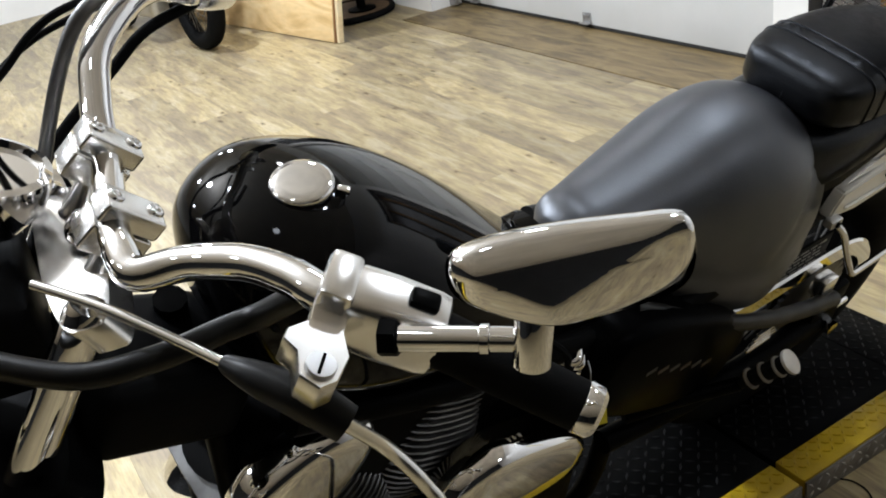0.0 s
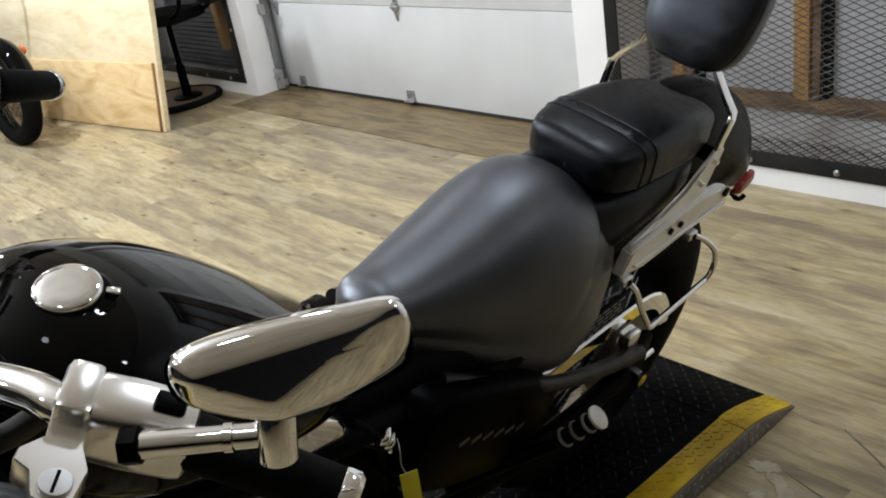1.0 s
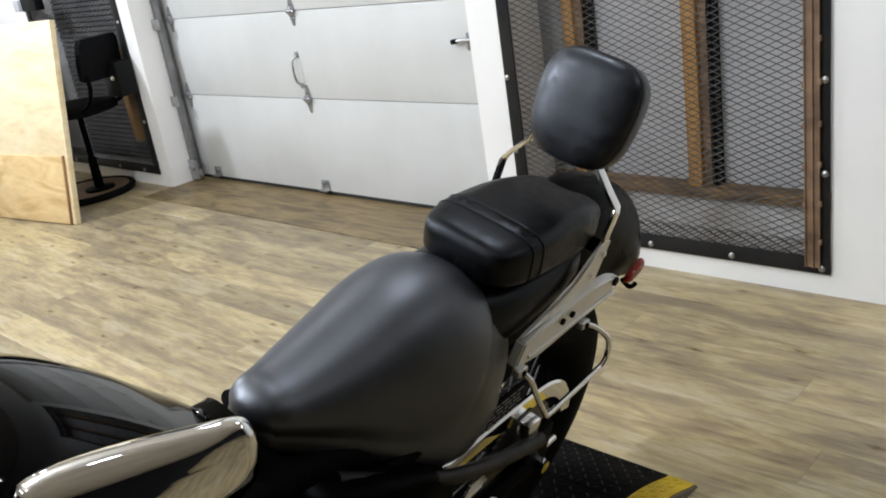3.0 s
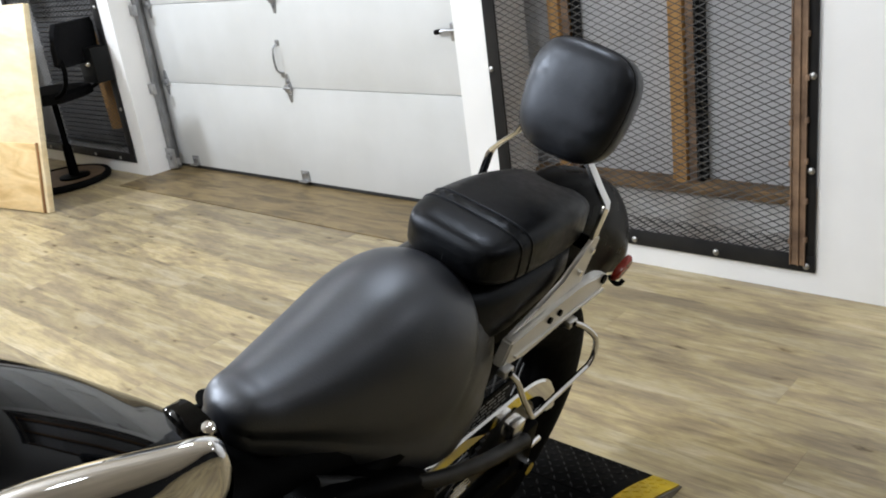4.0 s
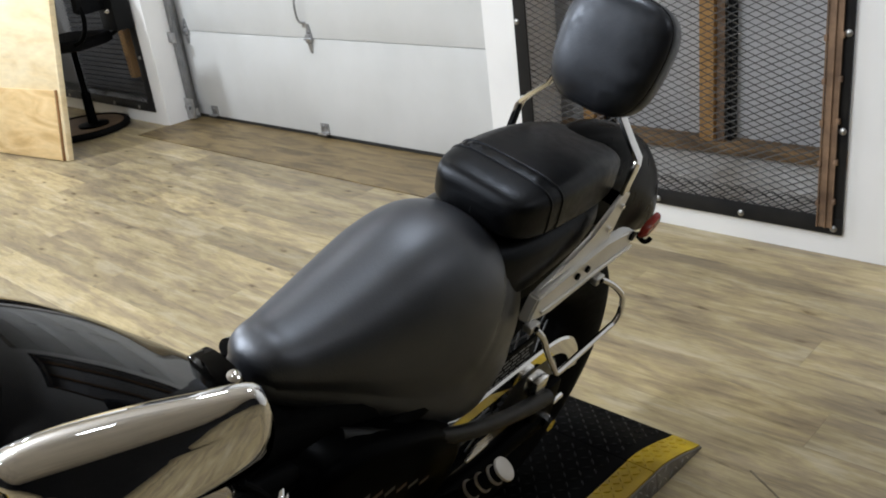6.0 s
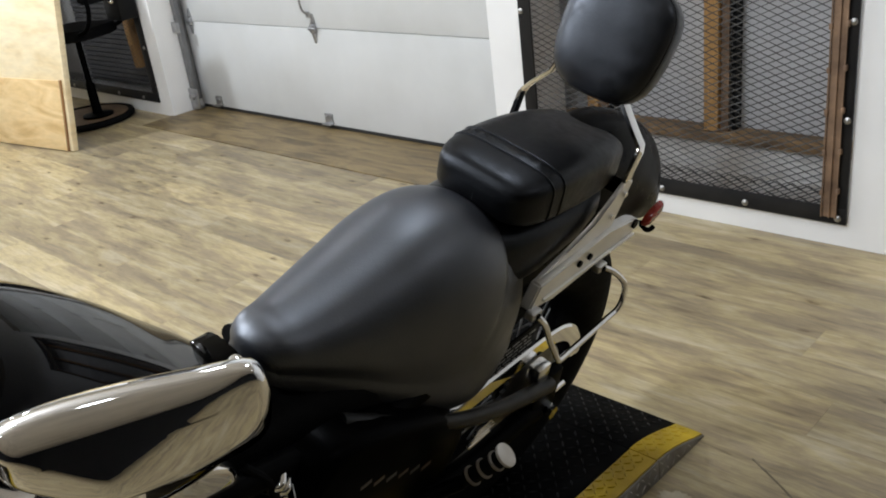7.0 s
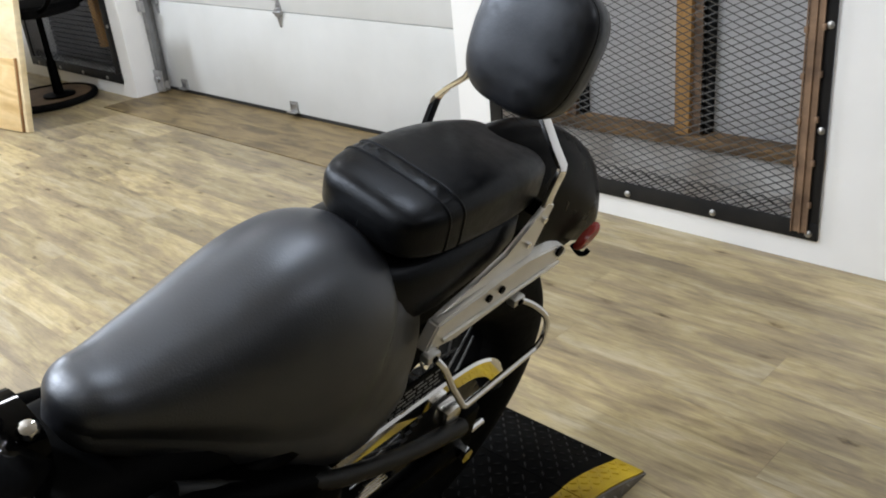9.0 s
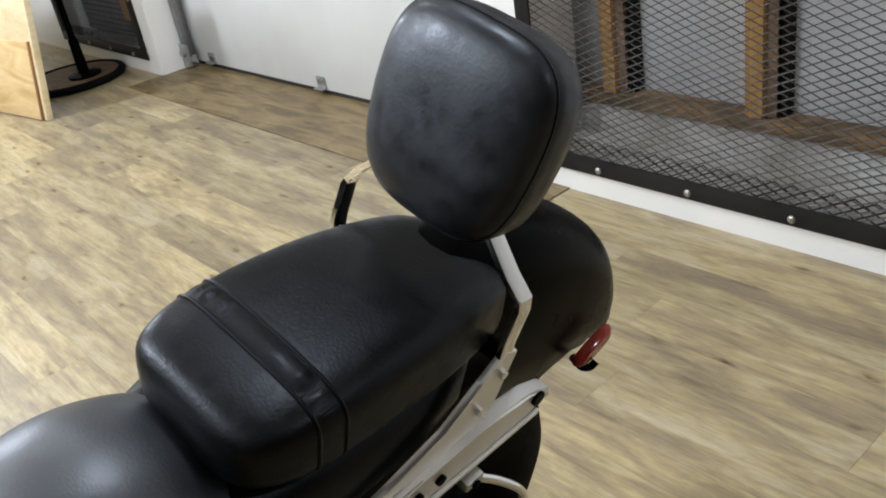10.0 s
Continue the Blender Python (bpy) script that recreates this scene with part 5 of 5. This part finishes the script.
# left and right mirrors
def mirror(s):
    """Chrome mirror on a stem from the lever perch; mirrored for the other side."""
    shift = Vector((0, 0, 0)) if s > 0 else Vector((0.02, 0.12, -0.05))
    fl = lambda p: Vector((s * p[0], p[1], p[2])) + shift  # noqa: E731
    base, ball = Vector((0.276, -1.013, 1.092)), Vector((0.331, -0.953, 1.105))
    stem = part("mirror_stem", tube_bm([fl(base), fl(base * 0.5 + ball * 0.5), fl(ball)], (0.0082, 0.0076, 0.0074), segs=18), M_CHROME, bike, "chrome mirror stem")
    dirn = (ball - base).normalized()
    for h in (0.052,):
        part("collar", lathe_bm(fl(base + dirn * h), fl(dirn) - fl(Vector((0, 0, 0))), [(0, 0.0072), (0.001, 0.0088), (0.006, 0.0088), (0.007, 0.0072)], segs=20), M_CHROME, stem)
    part("stem_nut", lathe_bm(fl(base - dirn * 0.006), fl(dirn) - fl(Vector((0, 0, 0))), [(0, 0.006), (0.001, 0.0112), (0.011, 0.0112), (0.013, 0.0085), (0.014, 0.001)], segs=6), M_SATIN, stem, "black lock nut")
    part("stem_joint", lathe_bm(fl(ball + Vector((0.006, -0.004, -0.014))), (-s * 0.25, 0.12, 1), [(0, 0.008), (0.002, 0.0112), (0.038, 0.0112), (0.043, 0.008), (0.045, 0.001)]), M_CHROME, stem, "chrome swivel joint")
    c = Vector((0.350, -0.963, 1.190))
    face = Vector((0.66, -0.50, 0.555)).normalized()
    ax = Vector((0.46, 0.86, 0.21))
    ax = (ax - face * ax.dot(face)).normalized()
    up = face.cross(ax)
    if up.z < 0:
        up = -up
    out = [(-0.0565, 0.004), (-0.051, 0.0135), (-0.031, 0.0174), (0.004, 0.0166), (0.038, 0.0132), (0.057, 0.0110), (0.0635, 0.006), (0.0645, -0.006), (0.062, -0.018), (0.055, -0.0265), (0.040, -0.0305), (0.018, -0.0325),
           (-0.006, -0.0325), (-0.022, -0.0280), (-0.037, -0.0205), (-0.0535, -0.009)]
    line = smooth_line([(p, q, 0) for p, q in out], 3, loop=True)

    def crown(x, y):
        """Faceted back: the top rolls over, and below a slanting crease the shell falls away."""
        top = max(0.0, y - 0.002)
        low = max(0.0, (-0.0208 + 0.42 * (x + 0.0098) - y) * 0.92)
        low = max(low, (-0.0208 - 0.637 * (x + 0.0098) - y) * 0.84, 0.0)
        side = max(0.0, -0.044 - x)
        return 0.0085 - 0.35 * side - 25 * side * side - 0.22 * top - 14 * top * top - 0.30 * low - 6 * low * low - 0.9 * x * x

    def ring(h, d, over=False):
        pts = [(p.x * (1 - d / 0.062), (p.y + 0.007) * (1 - d / 0.0235) - 0.007) for p in line]
        return [fl(c + ax * x + up * y + face * (h + (crown(x, y) if over else 0.0))) for x, y in pts]

    bm = bmesh.new()
    add_rings(bm, [ring(-0.016, 0.003), ring(-0.013, 0.001), ring(-0.009, 0.0), ring(-0.005, 0.0), ring(-0.0042, 0.0004, True), ring(-0.0025, 0.0010, True), ring(-0.0012, 0.0019, True), ring(-0.0003, 0.003, True)]
              + [ring(0, 0.0042 + 0.00191 * k, True) for k in range(11)])
    shell = part("mirror_shell", bm, M_CHROME, bike, "chrome teardrop mirror shell", angle=70)
    bm = bmesh.new()
    add_rings(bm, [ring(h, 0.004) for h in (-0.0165, -0.0185)])
    part("mirror_glass", bm, M_GLASSMIRROR, shell, "mirror glass")


M_GLASSMIRROR = surf("mirror_glass", (0.85, 0.86, 0.87), rough=0.02, metal=1.0, rough_var=0.0)
mirror(1)
mirror(-1)

# risers, yokes, forks
for s in (1, -1):
    at = Vector((0.034, -1.087, 1.033) if s > 0 else (-0.046, -1.070, 1.037))
    RISER = Matrix.Translation(at) @ Matrix.Rotation(radians(-11), 4, "Z") @ Matrix.Rotation(radians(-44), 4, "X")
    foot = at + Vector((-0.002, -0.030, -0.056))
    bm = lathe_bm(foot, at - foot, [(0, 0.001), (0.0005, 0.0175), (0.004, 0.0185), (0.010, 0.0170), (0.020, 0.0140), (0.034, 0.0122), (0.052, 0.0118), (0.0525, 0.001)], segs=28)
    riser = front("riser", bm, M_ALU, "polished handlebar riser", steer=False)
    front("riser_cap", box_bm(-0.0145, 0.0145, -0.0245, 0.0245, 0.0012, 0.0190, bevel=0.0028, segs=3, m=RISER), M_ALU, "polished clamp cap", parent=riser, steer=False)
    front("clamp_saddle", box_bm(-0.0145, 0.0145, -0.0245, 0.0245, -0.026, -0.0005, bevel=0.0028, segs=3, m=RISER), M_ALU, "polished clamp saddle", parent=riser, steer=False)
    for q in (-0.0165, 0.0165):
        front("clamp_bolt", lathe_bm(RISER @ Vector((0, q, 0.0172)), RISER.to_3x3() @ Vector((0, 0, 1)), [(0, 0.0068), (0.0035, 0.0066), (0.0045, 0.0055), (0.0045, 0.0035), (0.002, 0.003), (0.002, 0.0005)], segs=16), M_CHROME, parent=riser, steer=False)
    top = Vector((s * 0.088, -1.125, 0.985))
    dn = Vector((0, -0.5, -0.866))
    front("fork_tube", lathe_bm(top, dn, [(-0.020, 0.001), (-0.019, 0.014), (-0.012, 0.0165), (0.02, 0.0165), (0.48, 0.0165)], segs=24), M_CHROME, "chrome fork tube")
    front("fork_leg", lathe_bm(top + dn * 0.40, dn, [(0, 0.024), (0.01, 0.028), (0.30, 0.027), (0.38, 0.022), (0.39, 0.001)], segs=24), M_CAST, "aluminium fork leg")
    front("turn_signal", lathe_bm(Vector((s * 0.13, -1.19, 0.80)), (s, 0, 0), [(0, 0.009), (0.05, 0.009), (0.055, 0.028), (0.085, 0.03), (0.10, 0.02), (0.105, 0.001)]), M_CHROME, "chrome turn signal")
bm = bmesh.new()
add_rings(bm, [[Vector((u, -1.116 + q * (1 - 0.35 * abs(u) / 0.106) - 0.5 * h, 0.985 + h)) for u, q in superloop(0.106, 0.027, -0.027, 0, 5, 30, 5)] for h in (-0.014, -0.011, 0.008, 0.011)])
front("top_yoke", bm, M_ALU, "polished top yoke")
front("instrument_bracket", box_bm(-0.075, 0.05, -1.215, -1.155, 0.90, 0.985, bevel=0.012), M_ENGINE, "black bracket before the top yoke")
part("steering_neck", box_bm(-0.07, 0.07, -0.08, 0.07, -0.015, 0.07, bevel=0.02, segs=3, m=pose(0, -1.10, 0.80, -25, 0, 0)), M_ENGINE, bike, "black steering neck behind the fork")
bm = bmesh.new()
add_rings(bm, [[Vector((u, -1.20 + q - 0.5 * h, 0.845 + h)) for u, q in superloop(0.125, 0.045, -0.045, 0, 5, 30, 5)] for h in (-0.018, 0.018)])
front("bottom_yoke", bm, M_SATIN, "black bottom yoke")
front("steering_nut", lathe_bm(Vector((0, -1.105, 0.995)), RAKE, [(0, 0.02), (0.006, 0.021), (0.018, 0.018), (0.024, 0.012), (0.026, 0.001)]), M_CHROME, "chrome steering nut")
front("headlamp", lathe_bm(Vector((-0.01, -1.20, 0.94)), (0, -1, -0.05), [(0, 0.001), (0.004, 0.03), (0.02, 0.055), (0.06, 0.078), (0.11, 0.086), (0.13, 0.088), (0.134, 0.08), (0.136, 0.001)], segs=36), M_CHROME, "chrome headlamp shell", angle=60)
front("speedometer", lathe_bm(Vector((-0.055, -1.165, 1.04)), (0, 0.35, 1), [(-0.05, 0.001), (-0.045, 0.03), (-0.02, 0.046), (0.0, 0.049), (0.008, 0.048), (0.010, 0.042), (0.004, 0.040), (0.004, 0.001)], segs=36), M_CHROME, "chrome speedometer pod")
part("clutch_boot", tube_bm([(0.184, -1.08, 1.02), (0.200, -1.073, 1.022), (0.215, -1.065, 1.022), (0.24, -1.05, 1.02), (0.262, -1.035, 1.008)], (0.006, 0.010, 0.0125, 0.015, 0.013), segs=14), M_TUBE, bike, "black rubber cable boot")
part("clutch_cable", tube_bm([(0.047, -1.159, 1.02), (0.102, -1.124, 1.022), (0.184, -1.08, 1.02)], 0.0038, segs=10), M_ALU, bike, "silver sheathed cable")
part("lower_cable", tube_bm([(0.258, -1.035, 1.005), (0.262, -1.005, 0.955), (0.285, -0.988, 0.925), (0.30, -0.975, 0.88), (0.28, -0.94, 0.68), (0.15, -0.92, 0.46)], 0.0055, segs=10), M_ALU, bike, "silver sheathed cable")
part("wire_sleeve", tube_bm([(0.07, -1.215, 1.0), (0.121, -1.163, 0.998), (0.139, -1.111, 1.0), (0.141, -1.061, 1.0), (0.150, -1.034, 1.008), (0.19, -1.01, 1.06)], 0.0095, segs=10), M_TUBE, bike, "black wiring sleeve")
for r, pts, mt in ((0.0062, [(-0.115, -1.12, 0.94), (-0.12, -1.102, 0.993), (-0.12, -1.066, 1.077), (-0.125, -1.035, 1.115), (-0.15, -0.98, 1.12)], M_FIN),
                   (0.0035, [(-0.15, -1.16, 1.03), (-0.15, -1.11, 1.063), (-0.15, -1.074, 1.094), (-0.155, -1.036, 1.105), (-0.19, -0.96, 1.09)], M_RUBBER),
                   (0.0030, [(-0.17, -1.15, 1.02), (-0.165, -1.09, 1.07), (-0.165, -1.04, 1.088), (-0.19, -0.98, 1.08)], M_RUBBER),
                   (0.0055, [(-0.15, -1.11, 0.93), (-0.175, -1.085, 0.962), (-0.18, -1.013, 1.02), (-0.18, -0.975, 1.049), (-0.20, -0.92, 1.05)], M_RUBBER)):
    part("control_cable", tube_bm(pts, r, segs=10), mt, bike, "control cable to the right grip")
bm = bmesh.new()
add_rings(bm, [[(u, v, w) for u, w in superloop(hw, top, bot, (top + bot) / 2, 2.5, 24)] for v, hw, top, bot in ((-0.668, 0.018, 0.752, 0.72), (-0.66, 0.032, 0.768, 0.71), (-0.645, 0.042, 0.778, 0.705), (-0.62, 0.045, 0.775, 0.70))])
part("seat_bracket", bm, M_PAINT, bike, "black bracket at the seat nose")
part("seat_bolt", lathe_bm((0.03, -0.632, 0.768), (0.3, -0.2, 1), [(0, 0.010), (0.006, 0.011), (0.012, 0.008), (0.015, 0.001)], segs=16), M_CHROME, bike, "chrome seat bolt")
# front wheel and fender
fw = wheel("front_wheel", -1.6, 0.335, 0.10, "narrow black front tyre on a spoked rim", bike)
bm = bmesh.new()
rings = []
for k in range(25):
    a = radians(-62 + 160 * k / 24)
    c = Vector((0, -1.6 - 0.362 * math.sin(a), 0.335 + 0.362 * math.cos(a)))
    nr = Vector((0, -math.sin(a), math.cos(a)))
    o = [c + Vector((0.062 * math.cos(t), 0, 0)) - nr * 0.05 * (1 - math.sin(t)) for t in (math.pi * i / 12 for i in range(13))]
    rings.append(o + [p * 1.0 - nr * 0.003 for p in reversed(o)])
add_rings(bm, rings)
part("front_fender", bm, M_PAINT, bike, "glossy black front fender", angle=60)

# ---- the other motorcycle, by the plywood ----
other = thing("parked_motorcycle", pose(-4.66, 3.80, 0, 0, 4, 97), "dark parked motorcycle with chrome parts and amber signals", "motorcycle")
wheel("front_wheel", 0.0, 0.29, 0.105, "black tyre on a dark spoked rim", other, M_ENGINE, M_CHAIN)
bm = bmesh.new()
rings = []
for k in range(21):
    a = radians(-80 + 165 * k / 20)
    c = Vector((0, -0.33 * math.sin(a), 0.30 + 0.33 * math.cos(a)))
    nr = Vector((0, -math.sin(a), math.cos(a)))
    o = [c + Vector((0.066 * math.cos(t), 0, 0)) - nr * 0.05 * (1 - math.sin(t)) for t in (math.pi * i / 12 for i in range(13))]
    rings.append(o + [p - nr * 0.003 for p in reversed(o)])
add_rings(bm, rings)
part("fender", bm, M_PAINT, other, "black fender", angle=60)
for s in (1, -1):
    part("fork_tube", cyl_bm((s * 0.09, 0.0, 0.30), (s * 0.09, 0.36, 0.95), 0.02), M_CHROME, other, "chrome fork tube")
    part("turn_signal", lathe_bm((s * 0.105, -0.02, 0.53), (s, -0.1, -0.1), [(0, 0.012), (0.006, 0.022), (0.02, 0.030), (0.035, 0.027), (0.046, 0.016), (0.05, 0.001)]), M_AMBER, other, "round amber turn signal")
    part("signal_stalk", cyl_bm((s * 0.05, -0.015, 0.535), (s * 0.106, -0.02, 0.53), 0.008), M_CHROME, other, "chrome signal stalk")
    part("footrest", cyl_bm((s * 0.12, 0.55, 0.28), (s * 0.26, 0.55, 0.29), 0.014), M_RUBBER, other)
part("headlamp", lathe_bm((0, 0.12, 0.82), (0, -1, 0), [(-0.1, 0.02), (-0.06, 0.07), (0, 0.085), (0.02, 0.085), (0.022, 0.001)]), M_CHROME, other, "chrome headlamp")
part("engine", box_bm(-0.14, 0.14, 0.42, 0.85, 0.16, 0.5, bevel=0.05, segs=3), M_CAST, other, "aluminium engine")
part("fuel_tank", box_bm(-0.13, 0.13, 0.4, 0.9, 0.68, 0.92, bevel=0.09, segs=5), M_PAINT, other, "black fuel tank")
part("seat", box_bm(-0.14, 0.14, 0.9, 1.45, 0.66, 0.78, bevel=0.05, segs=4), M_LEATHER, other, "black seat")
part("frame_tube", tube_bm([(0, 0.3, 0.85), (0, 0.38, 0.3), (0, 0.6, 0.15), (0, 1.0, 0.2), (0, 1.4, 0.62)], 0.02), M_SATIN, other)
part("handlebar", tube_bm([(-0.36, 0.5, 1.02), (-0.2, 0.36, 1.04), (0, 0.34, 1.0), (0.2, 0.36, 1.04), (0.36, 0.5, 1.02)], 0.012), M_CHROME, other, "chrome handlebar")
wheel("rear_wheel", 1.42, 0.30, 0.13, "black tyre on a spoked rim", other)

# ---- floor planks ----
PW, PL = 0.152, 1.22
row = 0
y = 4.798 - PW
rnd = random.Random(7)
floor_ob = bpy.data.objects["floor"]


def plank_mesh(x0, x1, width):
    bm = box_bm(x0, x1, 0.0002, width - 0.0002, -0.006, 0.0, bevel=0.0)
    me = bpy.data.meshes.new("plank")
    bm.to_mesh(me)
    bm.free()
    me.materials.append(M_VINYL)
    return me


FULL = plank_mesh(0.0003, PL - 0.0003, PW)


def lay(x, yy, me):
    ob = new("plank", me)
    ob.location = (x, yy, 0)
    ob.parent = floor_ob


while y > 1.6:
    x = XL - rnd.random() * PL
    while x < XR:
        whole = x >= XL and x + PL <= XR
        lay(x, y, FULL if whole else plank_mesh(max(0.0006, XL - x), min(PL - 0.0006, XR - x), PW))
        x += PL
    y -= PW
    row += 1
# beside the strip, up to the wall
yy = 4.798
for x0, x1 in ((XL, D0 - 0.021), (D1 + 0.301, XR)):
    lay(0, yy, plank_mesh(x0, x1, PW))
    lay(0, yy + PW, plank_mesh(x0, x1, WALL_Y - yy - PW))
bm = box_bm(XL, XR, YS, y + PW - 0.001, -0.006, 0.0)
structure("floor_south", bm, M_VINYL, "light wood-look vinyl floor", "floor")

# ---- worn floor beside the lift ----
M_PATCH = timber("bare_board", (0.40, 0.29, 0.145), (0.33, 0.24, 0.125), (0.26, 0.195, 0.11), along=(1.2, 5.0, 5.0), warp=1.5, knots=False, by_piece=False)
M_CHIP = surf("chipped_backing", (0.48, 0.42, 0.31), (0.33, 0.28, 0.19), rough=0.8, scale=30, bump=0.5, grain=120)
M_GAP = surf("open_joint", (0.13, 0.105, 0.07), (0.20, 0.165, 0.11), rough=0.9, scale=40)
rnd = random.Random(11)


def ragged(cx, cy, rx, ry, z0, z1, n=26, rough=0.3, turn=0.0):
    """A thin flake with an uneven outline."""
    line = []
    for k in range(n):
        t = 2 * math.pi * k / n
        f = 1 + rough * (rnd.random() - 0.5) * 2
        p, q = rx * f * math.cos(t), ry * f * math.sin(t)
        line.append((cx + p * math.cos(turn) - q * math.sin(turn), cy + p * math.sin(turn) + q * math.cos(turn)))
    bm = bmesh.new()
    add_rings(bm, [[(p, q, z) for p, q in line] for z in (z0, z1)])
    return bm


worn = thing("worn_floor_patch", pose(0.36, 3.56, 0), "bare orange-brown patch where the vinyl floor has torn", "floor damage")
part("bare_board", ragged(0.07, -0.02, 0.20, 0.115, 0.0, 0.0008, 40, 0.16), M_PATCH, worn)
for cx, cy, rx, ry, tn in ((-0.20, 0.14, 0.035, 0.018, 0.3), (-0.16, 0.115, 0.03, 0.014, -0.4), (-0.12, 0.085, 0.042, 0.016, -0.6), (-0.09, 0.03, 0.05, 0.018, -1.1), (-0.06, -0.02, 0.045, 0.016, -1.2), (-0.17, 0.06, 0.02, 0.012, 0.9), (-0.11, -0.05, 0.025, 0.014, 0.2)):
    part("chip", ragged(cx, cy, rx, ry, -0.001, 0.0012 + 0.0002 * rnd.random(), 30, 0.22, tn), M_CHIP, worn, "pale chipped edge of the vinyl")
part("open_joint", tube_bm([(-0.16, 0.15, 0.0), (-0.05, 0.12, 0.0), (0.04, 0.13, 0.0), (0.13, 0.12, 0.0), (0.21, 0.12, 0.0), (0.34, 0.11, 0.0)], (0.001, 0.0018, 0.0012, 0.0018, 0.0015, 0.001), segs=6), M_GAP, worn, "dark open joint")
part("knife_cut", tube_bm([(-0.13, 0.34, -0.0004), (-0.03, 0.28, -0.0004), (0.08, 0.20, -0.0004), (0.19, 0.13, -0.0004)], 0.0024, segs=8), M_GAP, worn, "shallow cut across the planks")
wire = thing("loose_wire", pose(0.14, 3.44, 0.002), "thin bent wire lying on the floor by the lift", "wire")
part("strand", tube_bm([(-0.038, 0.0, 0.004), (-0.02, 0.015, 0.0), (0.01, 0.012, 0.0), (0.035, -0.008, 0.0), (0.045, -0.04, 0.0), (0.04, -0.09, 0.0)], 0.0017, segs=6), M_RUBBER, wire)
